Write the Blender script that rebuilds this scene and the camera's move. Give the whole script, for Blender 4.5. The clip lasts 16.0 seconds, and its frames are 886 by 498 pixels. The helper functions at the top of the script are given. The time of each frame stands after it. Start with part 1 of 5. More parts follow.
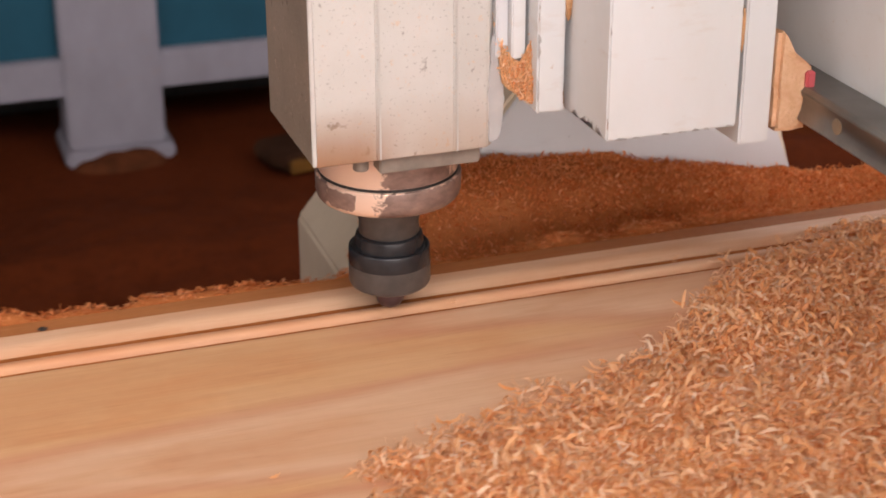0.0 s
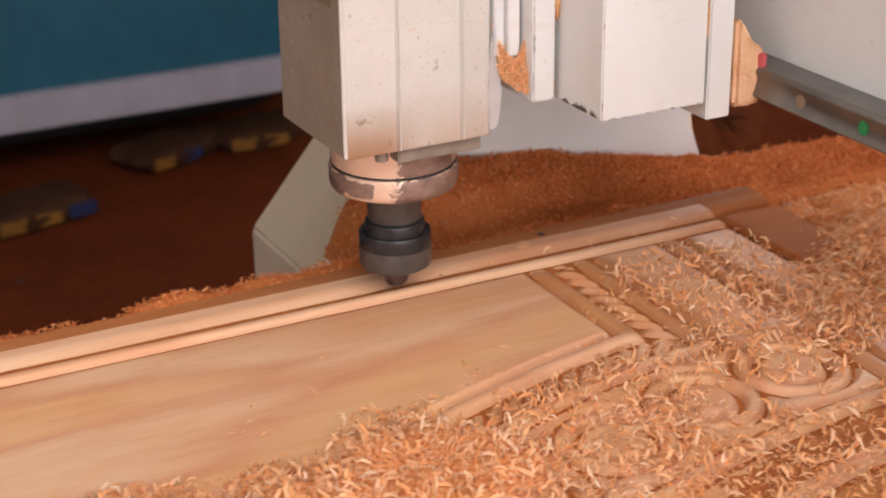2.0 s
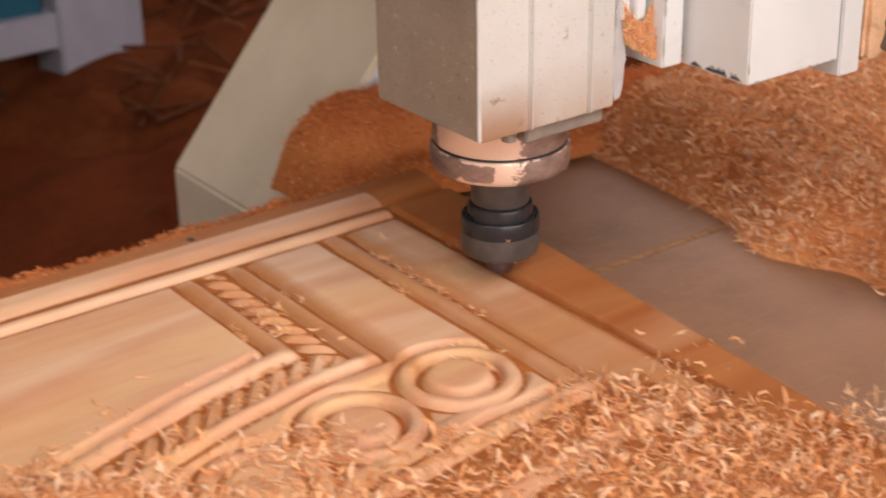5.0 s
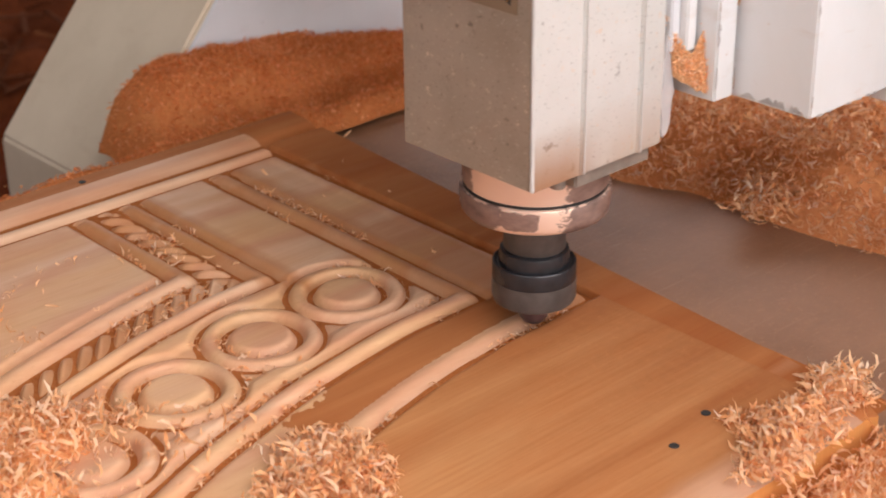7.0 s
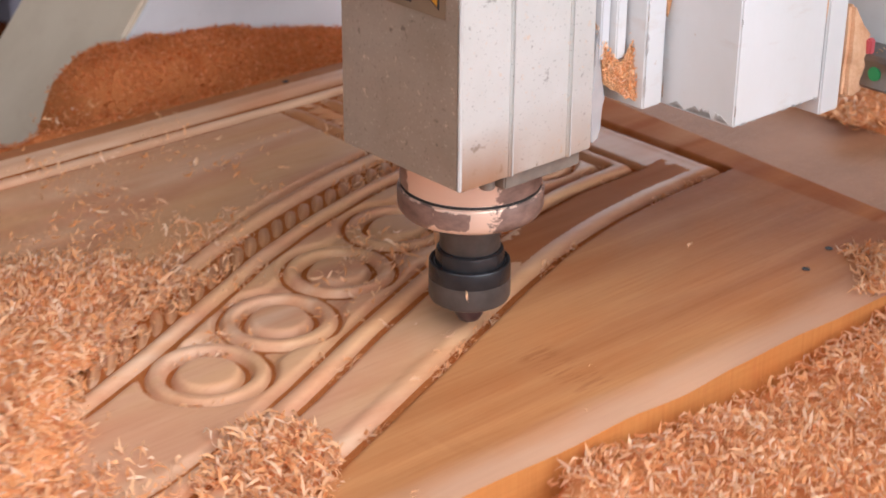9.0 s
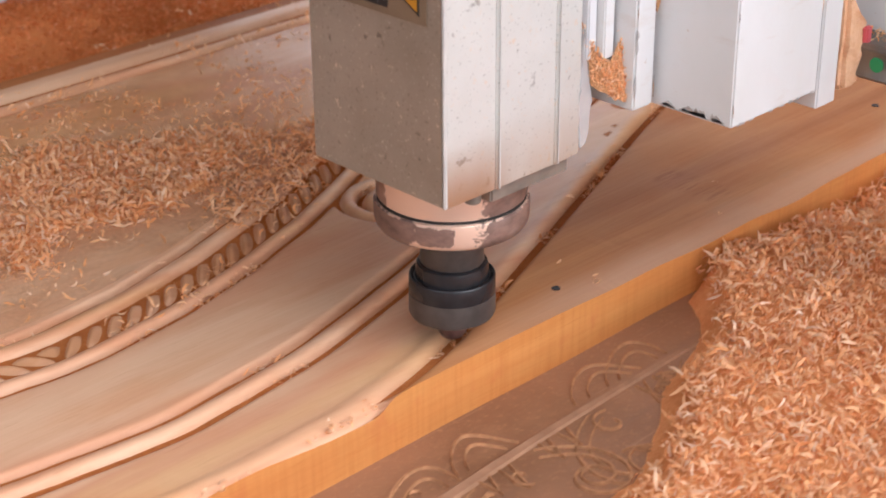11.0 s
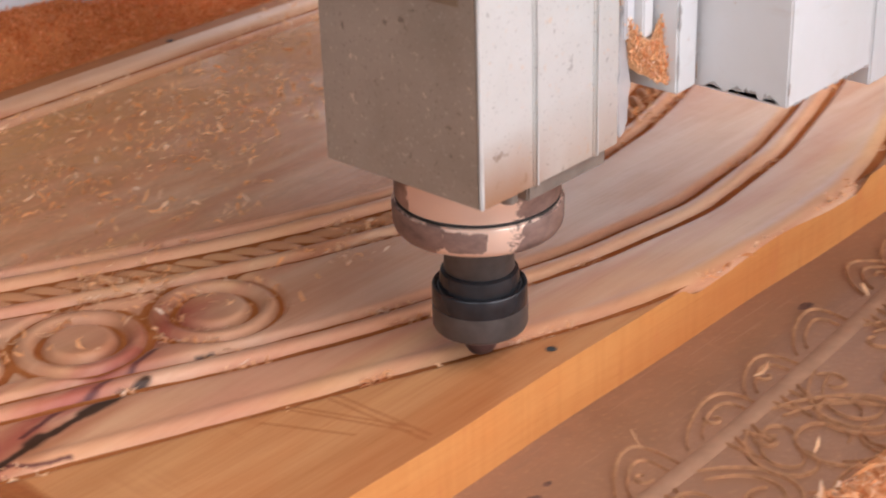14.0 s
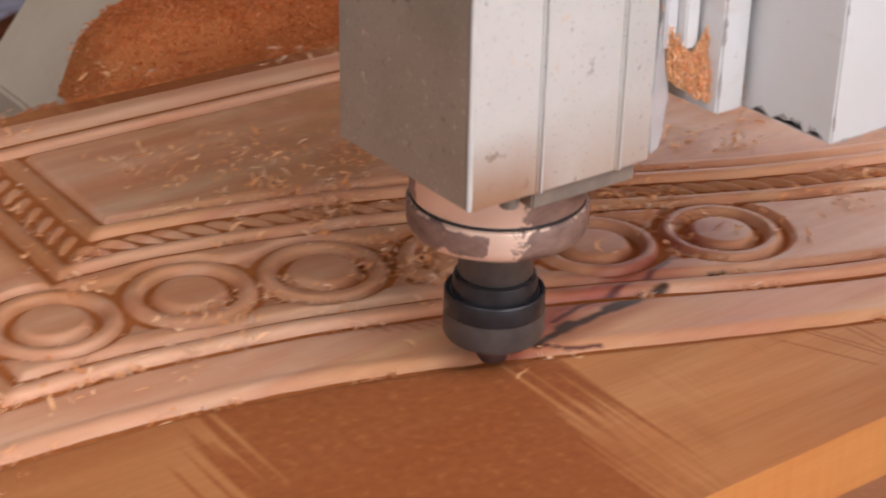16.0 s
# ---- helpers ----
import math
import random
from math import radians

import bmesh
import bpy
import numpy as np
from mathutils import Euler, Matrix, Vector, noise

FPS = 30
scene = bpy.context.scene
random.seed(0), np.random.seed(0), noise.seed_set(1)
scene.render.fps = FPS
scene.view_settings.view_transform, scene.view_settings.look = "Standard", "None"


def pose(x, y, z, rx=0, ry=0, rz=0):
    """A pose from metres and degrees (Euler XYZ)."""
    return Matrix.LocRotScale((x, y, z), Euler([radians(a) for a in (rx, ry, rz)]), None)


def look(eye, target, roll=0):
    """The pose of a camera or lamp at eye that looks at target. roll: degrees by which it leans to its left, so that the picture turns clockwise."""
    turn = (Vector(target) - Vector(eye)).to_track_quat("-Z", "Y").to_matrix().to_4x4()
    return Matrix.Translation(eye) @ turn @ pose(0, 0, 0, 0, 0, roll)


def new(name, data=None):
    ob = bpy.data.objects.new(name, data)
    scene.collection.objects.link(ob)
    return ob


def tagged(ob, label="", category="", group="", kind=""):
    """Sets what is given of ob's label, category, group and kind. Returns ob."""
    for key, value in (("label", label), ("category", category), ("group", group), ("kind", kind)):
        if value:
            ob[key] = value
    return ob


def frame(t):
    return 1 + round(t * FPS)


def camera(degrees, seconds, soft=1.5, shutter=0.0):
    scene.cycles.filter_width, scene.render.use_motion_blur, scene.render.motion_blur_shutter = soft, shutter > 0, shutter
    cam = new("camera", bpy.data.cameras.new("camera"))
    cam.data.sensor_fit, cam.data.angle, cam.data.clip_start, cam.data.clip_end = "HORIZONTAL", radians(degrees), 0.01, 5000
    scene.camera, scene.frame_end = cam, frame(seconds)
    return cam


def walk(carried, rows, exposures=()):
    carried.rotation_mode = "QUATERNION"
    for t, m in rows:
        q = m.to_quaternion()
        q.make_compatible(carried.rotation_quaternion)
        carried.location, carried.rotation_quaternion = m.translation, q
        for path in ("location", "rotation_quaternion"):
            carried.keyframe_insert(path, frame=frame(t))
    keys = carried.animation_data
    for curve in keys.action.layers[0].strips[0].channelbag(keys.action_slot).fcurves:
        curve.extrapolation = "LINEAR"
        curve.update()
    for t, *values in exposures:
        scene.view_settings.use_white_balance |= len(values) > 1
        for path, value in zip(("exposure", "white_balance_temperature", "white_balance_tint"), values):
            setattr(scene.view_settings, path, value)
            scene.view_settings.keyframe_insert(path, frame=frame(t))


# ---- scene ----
cam = camera(29.104, 16.0, soft=1.7, shutter=0.5)
cam.data.dof.use_dof, cam.data.dof.focus_distance, cam.data.dof.aperture_fstop = True, 1.00, 14
walk(cam, [
    (0, pose(-0.0737, -0.3847, 0.4636, 66.037, 0.120, -18.870)),
    (0.5, pose(-0.0401, -0.4035, 0.4660, 66.773, 0.018, -20.838)),
    (1, pose(-0.0156, -0.4291, 0.4746, 67.105, 0.103, -22.837)),
    (1.5, pose(0.0047, -0.4326, 0.4716, 67.311, 0.234, -25.135)),
    (2, pose(0.0191, -0.4457, 0.4812, 67.349, 0.615, -27.330)),
    (2.5, pose(0.0445, -0.4409, 0.4788, 67.715, 0.754, -28.756)),
    (3, pose(0.0615, -0.4254, 0.5036, 67.409, 1.549, -30.784)),
    (3.5, pose(0.0770, -0.3989, 0.4967, 67.551, 1.218, -32.587)),
    (4, pose(0.0959, -0.3754, 0.4947, 67.019, 1.137, -33.818)),
    (4.5, pose(0.1013, -0.3642, 0.4850, 66.573, 0.728, -35.096)),
    (5, pose(0.1323, -0.3810, 0.4735, 65.412, 0.833, -36.744)),
    (5.2, pose(0.1459, -0.3890, 0.4703, 64.991, 0.971, -37.691)),
    (7.3, pose(0.0263, -0.4542, 0.4838, 64.441, 0.480, -42.648)),
    (7.5, pose(0.0040, -0.4702, 0.4817, 64.702, 0.770, -42.174)),
    (8, pose(-0.0780, -0.4978, 0.4793, 65.482, 0.506, -42.103)),
    (8.5, pose(-0.1405, -0.5226, 0.4856, 65.317, 0.073, -41.803)),
    (9, pose(-0.1943, -0.5499, 0.4848, 65.071, -0.346, -41.464)),
    (9.5, pose(-0.2684, -0.6078, 0.4869, 65.024, -0.920, -40.964)),
    (9.7, pose(-0.2895, -0.6299, 0.4892, 64.646, -0.789, -40.608)),
    (11.8, pose(-0.5991, -0.5576, 0.4867, 64.430, 1.283, -50.131)),
    (12, pose(-0.6477, -0.5491, 0.4826, 64.906, 1.461, -51.641)),
    (12.5, pose(-0.7120, -0.5255, 0.4839, 64.331, 1.885, -53.346)),
    (13, pose(-0.7624, -0.5030, 0.4580, 64.965, 2.182, -53.388)),
    (13.5, pose(-0.7904, -0.4848, 0.4523, 64.369, 1.875, -51.053)),
    (14, pose(-0.8191, -0.4829, 0.4484, 63.892, 1.649, -47.821)),
    (14.5, pose(-0.8530, -0.4744, 0.4468, 63.524, 1.056, -44.583)),
    (15, pose(-0.8885, -0.4588, 0.4447, 63.530, 0.565, -42.081)),
    (15.5, pose(-0.9172, -0.4443, 0.4392, 63.624, -0.075, -39.640)),
    (16, pose(-0.9475, -0.4330, 0.4327, 63.387, -1.010, -35.861)),
], exposures=((0, -0.03, 6950, 19), (5, 0.01, 7020, 17), (7.5, -0.03, 6400, 15), (9.5, -0.05, 6020, 14), (12, -0.02, 6120, 14), (13.5, 0.0, 6120, 15), (16, -0.07, 6330, 16)))

# ---- light ----
world = bpy.data.worlds.new("world")
scene.world = world
world.use_nodes = True
wn = world.node_tree.nodes
sky = wn.new("ShaderNodeTexSky")
sky.sky_type = "NISHITA"
sky.sun_disc = False
sky.sun_elevation, sky.sun_rotation = radians(42), radians(150)
wn["Background"].inputs["Strength"].default_value = 0.14
world.node_tree.links.new(sky.outputs[0], wn["Background"].inputs["Color"])


def area_lamp(name, m, sx, sy, watts, colour):
    la = bpy.data.lights.new(name, "AREA")
    la.shape, la.size, la.size_y, la.energy, la.color = "RECTANGLE", sx, sy, watts, colour
    ob = new(name, la)
    ob.matrix_world = m
    return ob


# added area lamps: two front fills, one side fill and an assumed far window
area_lamp("front_daylight_fill", look((0.42, -1.50, 2.34), (0.42, 0.2, 0.0)), 4.5, 1.9, 120, (1.0, 0.975, 0.94))
area_lamp("low_front_daylight_fill", look((0.50, -2.75, 0.72), (0.4, 0.3, 0.0)), 4.4, 1.1, 74, (1.0, 0.975, 0.94))
area_lamp("side_fill_lamp", look((-3.2, -1.0, 1.5), (0.2, 0.2, 0.0)), 2.2, 2.0, 30, (1.0, 0.92, 0.82))
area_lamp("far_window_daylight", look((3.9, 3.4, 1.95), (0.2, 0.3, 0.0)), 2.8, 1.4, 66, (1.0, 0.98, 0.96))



# ---- materials ----
def mat(name, rough=0.6, metal=0.0):
    m = bpy.data.materials.new(name)
    m.use_nodes = True
    b = m.node_tree.nodes["Principled BSDF"]
    b.inputs["Roughness"].default_value, b.inputs["Metallic"].default_value = rough, metal
    return m, m.node_tree, b


def node(nt, kind, **values):
    n = nt.nodes.new(kind)
    for k, v in values.items():
        n.inputs[k].default_value = v
    return n


def coords(nt, scale=(1, 1, 1), rot=(0, 0, 0), world_space=False):
    tc = nt.nodes.new("ShaderNodeNewGeometry" if world_space else "ShaderNodeTexCoord")
    mp = nt.nodes.new("ShaderNodeMapping")
    mp.inputs["Scale"].default_value, mp.inputs["Rotation"].default_value = scale, rot
    nt.links.new(tc.outputs["Position" if world_space else "Object"], mp.inputs["Vector"])
    return mp.outputs[0]


def noise_tex(nt, vec, scale, detail=4.0, rough=0.55, distortion=0.0):
    n = node(nt, "ShaderNodeTexNoise", Scale=scale, Detail=detail, Roughness=rough, Distortion=distortion)
    nt.links.new(vec, n.inputs["Vector"])
    return n.outputs["Fac"]


def ramp(nt, fac, stops):
    r = nt.nodes.new("ShaderNodeValToRGB")
    e = r.color_ramp.elements
    while len(e) < len(stops):
        e.new(0.5)
    for el, (p, c) in zip(e, stops):
        el.position, el.color = p, (*c, 1)
    nt.links.new(fac, r.inputs["Fac"])
    return r.outputs["Color"]


def grey(nt, fac, lo, hi):
    r = node(nt, "ShaderNodeMapRange", **{"From Min": lo, "From Max": hi})
    nt.links.new(fac, r.inputs["Value"])
    return r.outputs["Result"]


def mix(nt, fac, a, b, mode="MIX"):
    n = nt.nodes.new("ShaderNodeMix")
    n.data_type, n.blend_type = "RGBA", mode
    for sock, v in ((n.inputs[0], fac), (n.inputs[6], a), (n.inputs[7], b)):
        if isinstance(v, (int, float)):
            sock.default_value = v
        elif isinstance(v, tuple):
            sock.default_value = (*v, 1)
        else:
            nt.links.new(v, sock)
    return n.outputs[2]


def calc(nt, op, a, b=0.0):
    n = nt.nodes.new("ShaderNodeMath")
    n.operation = op
    for sock, v in ((n.inputs[0], a), (n.inputs[1], b)):
        if isinstance(v, (int, float)):
            sock.default_value = v
        else:
            nt.links.new(v, sock)
    return n.outputs[0]


def bump(nt, b, height, strength, distance):
    n = node(nt, "ShaderNodeBump", Strength=strength, Distance=distance)
    nt.links.new(height, n.inputs["Height"])
    nt.links.new(n.outputs[0], b.inputs["Normal"])


def wood(name, stops, rough, stain=None, fuzz=0.0006, gloss=0.25, fibre=0.36):
    """Plain-sawn wood, grain along x: broad pale and pink streaks, faint fibres, soft blotches."""
    m, nt, b = mat(name, rough)
    broad = noise_tex(nt, coords(nt, (1.1, 9, 9)), 1.3, 2.0, 0.45, 0.6)
    narrow = noise_tex(nt, coords(nt, (2.6, 46, 46)), 1.0, 2, 0.45, 0.5)
    fine = noise_tex(nt, coords(nt, (16, 420, 420)), 1.0, 4, 0.6)
    blot = noise_tex(nt, coords(nt, (4, 8, 8)), 2.2, 3)
    col = ramp(nt, broad, stops)
    col = mix(nt, calc(nt, "MULTIPLY", grey(nt, narrow, 0.46, 0.66), 0.40), col, mix(nt, 1.0, col, (0.90, 0.78, 0.73), "MULTIPLY"))
    col = mix(nt, calc(nt, "MULTIPLY", grey(nt, fine, 0.40, 0.75), fibre), col, mix(nt, 1.0, col, (0.82, 0.70, 0.58), "MULTIPLY"))
    col = mix(nt, grey(nt, blot, 0.45, 0.8), col, mix(nt, 1.0, col, (1.0, 0.87, 0.78), "MULTIPLY"))
    pores = noise_tex(nt, coords(nt, (38, 800, 800)), 1.0, 2, 0.5)
    col = mix(nt, calc(nt, "MULTIPLY", grey(nt, pores, 0.64, 0.74), 0.3), col, mix(nt, 1.0, col, (0.70, 0.55, 0.44), "MULTIPLY"))
    # a thin film of orange dust in drifting patches
    film = noise_tex(nt, coords(nt, (11, 15, 15)), 1.0, 4, 0.6, 0.4)
    col = mix(nt, calc(nt, "MULTIPLY", grey(nt, film, 0.50, 0.75), 0.30), col, mix(nt, 0.5, col, (0.47, 0.165, 0.05)))
    if stain:
        col = stain(nt, col)
    b.inputs["Specular IOR Level"].default_value = gloss
    nt.links.new(col, b.inputs["Base Color"])
    nt.links.new(calc(nt, "ADD", calc(nt, "MULTIPLY", blot, 0.3), rough - 0.15), b.inputs["Roughness"])
    bump(nt, b, mix(nt, 0.5, fine, noise_tex(nt, coords(nt, (60, 500, 500)), 1, 2)), 0.22, fuzz)
    return m


def seg_distance(nt, x, y, ax, ay, bx, by):
    """Plan distance to the line from a to b."""
    lx, ly = bx - ax, by - ay
    l2 = lx * lx + ly * ly
    px, py = calc(nt, "SUBTRACT", x, ax), calc(nt, "SUBTRACT", y, ay)
    t = calc(nt, "ADD", calc(nt, "MULTIPLY", px, lx / l2), calc(nt, "MULTIPLY", py, ly / l2))
    t = calc(nt, "MINIMUM", calc(nt, "MAXIMUM", t, 0.0), 1.0)
    ex, ey = calc(nt, "SUBTRACT", px, calc(nt, "MULTIPLY", t, lx)), calc(nt, "SUBTRACT", py, calc(nt, "MULTIPLY", t, ly))
    return calc(nt, "SQRT", calc(nt, "ADD", calc(nt, "MULTIPLY", ex, ex), calc(nt, "MULTIPLY", ey, ey)))


def crack_stain(nt, col):
    """A forked dark bark inclusion with a purple halo, slanting across the arched border."""
    pos = nt.nodes.new("ShaderNodeSeparateXYZ")
    nt.links.new(coords(nt), pos.inputs[0])
    w1 = calc(nt, "MULTIPLY", calc(nt, "SUBTRACT", noise_tex(nt, coords(nt, (45, 45, 1)), 1, 4), 0.5), 0.005)
    w2 = calc(nt, "MULTIPLY", calc(nt, "SUBTRACT", noise_tex(nt, coords(nt, (160, 160, 1)), 1, 4), 0.5), 0.003)
    x = calc(nt, "ADD", pos.outputs[0], w2)
    y = calc(nt, "ADD", pos.outputs[1], calc(nt, "ADD", w1, w2))

    def chain(pts):
        d = None
        for (ax, ay), (bx, by) in zip(pts, pts[1:]):
            s = seg_distance(nt, x, y, ax, ay, bx, by)
            d = s if d is None else calc(nt, "MINIMUM", d, s)
        return d

    main = chain(((-0.459, 0.149), (-0.436, 0.154), (-0.414, 0.1555), (-0.393, 0.1575), (-0.360, 0.160)))
    heart = calc(nt, "MINIMUM", chain(((-0.437, 0.1545), (-0.430, 0.1558))), chain(((-0.402, 0.1575), (-0.375, 0.1598))))
    olive = chain(((-0.445, 0.147), (-0.405, 0.1495), (-0.365, 0.1545)))
    fork = chain(((-0.436, 0.163), (-0.405, 0.170), (-0.365, 0.174), (-0.335, 0.182)))
    tail = chain(((-0.458, 0.148), (-0.447, 0.139), (-0.430, 0.132)))
    bit = chain(((-0.326, 0.160), (-0.318, 0.157)))
    halo = chain(((-0.500, 0.136), (-0.450, 0.162), (-0.405, 0.173), (-0.350, 0.187), (-0.300, 0.203)))
    patch = grey(nt, noise_tex(nt, coords(nt, (22, 60, 1)), 1, 3), 0.22, 0.50)
    pink = calc(nt, "MULTIPLY", calc(nt, "POWER", grey(nt, halo, 0.032, 0.002), 1.0), patch)
    col = mix(nt, calc(nt, "MULTIPLY", pink, 0.95), col, mix(nt, 1.0, col, (0.58, 0.28, 0.30), "MULTIPLY"))
    col = mix(nt, calc(nt, "MULTIPLY", grey(nt, olive, 0.009, 0.001), 0.55), col, mix(nt, 1.0, col, (0.68, 0.55, 0.36), "MULTIPLY"))
    thin = calc(nt, "MAXIMUM", grey(nt, fork, 0.0026, 0.0006), grey(nt, tail, 0.0018, 0.0004))
    col = mix(nt, calc(nt, "MULTIPLY", thin, 0.9), col, (0.10, 0.026, 0.024))
    dark = calc(nt, "MAXIMUM", grey(nt, main, 0.0036, 0.0014), calc(nt, "MAXIMUM", grey(nt, heart, 0.0060, 0.0028), grey(nt, bit, 0.0016, 0.0003)))
    return mix(nt, calc(nt, "MULTIPLY", dark, 0.95), col, (0.036, 0.017, 0.009))


def nt_line(nt, u, pts):
    """A broken line over u, as a value."""
    value = pts[0][1]
    for (ax, ay), (bx, by) in zip(pts, pts[1:]):
        value = calc(nt, "ADD", value, calc(nt, "MULTIPLY", grey(nt, u, ax, bx), by - ay))
    return value


def carved_stain(nt, col):
    """Orange dust rubbed into the cross-grain upright mouldings at both ends, then the bark inclusion."""
    pos = nt.nodes.new("ShaderNodeSeparateXYZ")
    nt.links.new(coords(nt), pos.inputs[0])
    wob = calc(nt, "MULTIPLY", calc(nt, "SUBTRACT", noise_tex(nt, coords(nt, (60, 14, 1)), 1, 4, 0.6), 0.5), 0.012)
    u = calc(nt, "ABSOLUTE", pos.outputs[0])
    mitre = calc(nt, "ADD", calc(nt, "MULTIPLY", u, 1.25), pos.outputs[1])
    upright = calc(nt, "MULTIPLY", grey(nt, mitre, 1.122, 1.132), grey(nt, pos.outputs[1], 0.5195, 0.5165))
    both = None
    for lo, hi, soft, amount in ((0.577, 0.5945, 0.001, 0.62), (0.5945, 0.615, 0.002, 0.52), (0.615, 0.642, 0.004, 0.62), (0.690, 0.7065, 0.001, 0.6), (0.7085, 0.7215, 0.006, 0.66)):
        edge = calc(nt, "ADD", u, wob) if soft > 0.003 else u
        band_ = calc(nt, "MULTIPLY", calc(nt, "MULTIPLY", grey(nt, u, lo - 0.0006, lo + 0.0006), grey(nt, edge, hi + soft, hi - soft)), amount)
        both = band_ if both is None else calc(nt, "MAXIMUM", both, band_)
    # dust lies thick over the last flat before the end, thinning out in brushed streaks
    streak = noise_tex(nt, coords(nt, (9, 70, 1), (0, 0, radians(-8))), 1, 4, 0.65)
    low = calc(nt, "MULTIPLY", grey(nt, pos.outputs[0], 0.706, 0.716), grey(nt, calc(nt, "ADD", pos.outputs[1], calc(nt, "MULTIPLY", streak, 0.20)), 0.52, 0.43))
    both = calc(nt, "MAXIMUM", calc(nt, "MULTIPLY", both, upright), calc(nt, "MULTIPLY", low, 0.6))
    # the heartwood runs pinker towards one end
    heart = calc(nt, "MULTIPLY", grey(nt, pos.outputs[0], 0.02, -0.34), grey(nt, noise_tex(nt, coords(nt, (7, 22, 1)), 1, 3, 0.55, 0.5), 0.28, 0.62))
    col = mix(nt, calc(nt, "MULTIPLY", heart, 0.85), col, mix(nt, 1.0, col, (0.99, 0.81, 0.78), "MULTIPLY"))
    rub = noise_tex(nt, coords(nt, (9, 40, 30)), 1, 4, 0.6, 0.4)
    col = mix(nt, calc(nt, "MULTIPLY", grey(nt, rub, 0.52, 0.72), 0.32), col, (0.50, 0.20, 0.075))
    col = mix(nt, both, col, (0.45, 0.165, 0.050))
    # brown dust rubbed over the rope and, on one side, over the rings
    line = lambda pts: nt_line(nt, u, pts)
    smear = grey(nt, noise_tex(nt, coords(nt, (14, 26, 1)), 1, 4, 0.6, 0.3), 0.30, 0.60)
    rope = grey(nt, calc(nt, "ABSOLUTE", calc(nt, "SUBTRACT", pos.outputs[1], line(((0, 0.178), (0.133, 0.203), (0.26, 0.2525), (0.386, 0.3165), (0.51, 0.3605), (0.60, 0.377))))), 0.0105, 0.0085)
    rope = calc(nt, "MULTIPLY", calc(nt, "MULTIPLY", rope, grey(nt, u, 0.58, 0.55)), calc(nt, "ADD", 0.25, calc(nt, "MULTIPLY", smear, 0.45)))
    rings = grey(nt, calc(nt, "ABSOLUTE", calc(nt, "SUBTRACT", pos.outputs[1], line(((0.20, 0.165), (0.284, 0.1945), (0.428, 0.254), (0.503, 0.2825), (0.576, 0.300), (0.651, 0.3105))))), 0.044, 0.030)
    rings = calc(nt, "MULTIPLY", calc(nt, "MULTIPLY", rings, grey(nt, pos.outputs[0], -0.22, -0.27)), calc(nt, "MULTIPLY", smear, 0.45))
    col = mix(nt, calc(nt, "MAXIMUM", rope, rings), col, (0.47, 0.205, 0.080))
    for k in range(9):
        ax = -0.532 + 0.0048 * k + 0.002 * ((k * 7) % 3)
        ay = 0.2215 - 0.0022 * k
        stroke = seg_distance(nt, pos.outputs[0], pos.outputs[1], ax, ay, ax + 0.006, ay - 0.009 - 0.003 * (k % 3))
        col = mix(nt, calc(nt, "MULTIPLY", grey(nt, stroke, 0.0010, 0.0003), 0.65), col, (0.34, 0.125, 0.045))
    return crack_stain(nt, col)


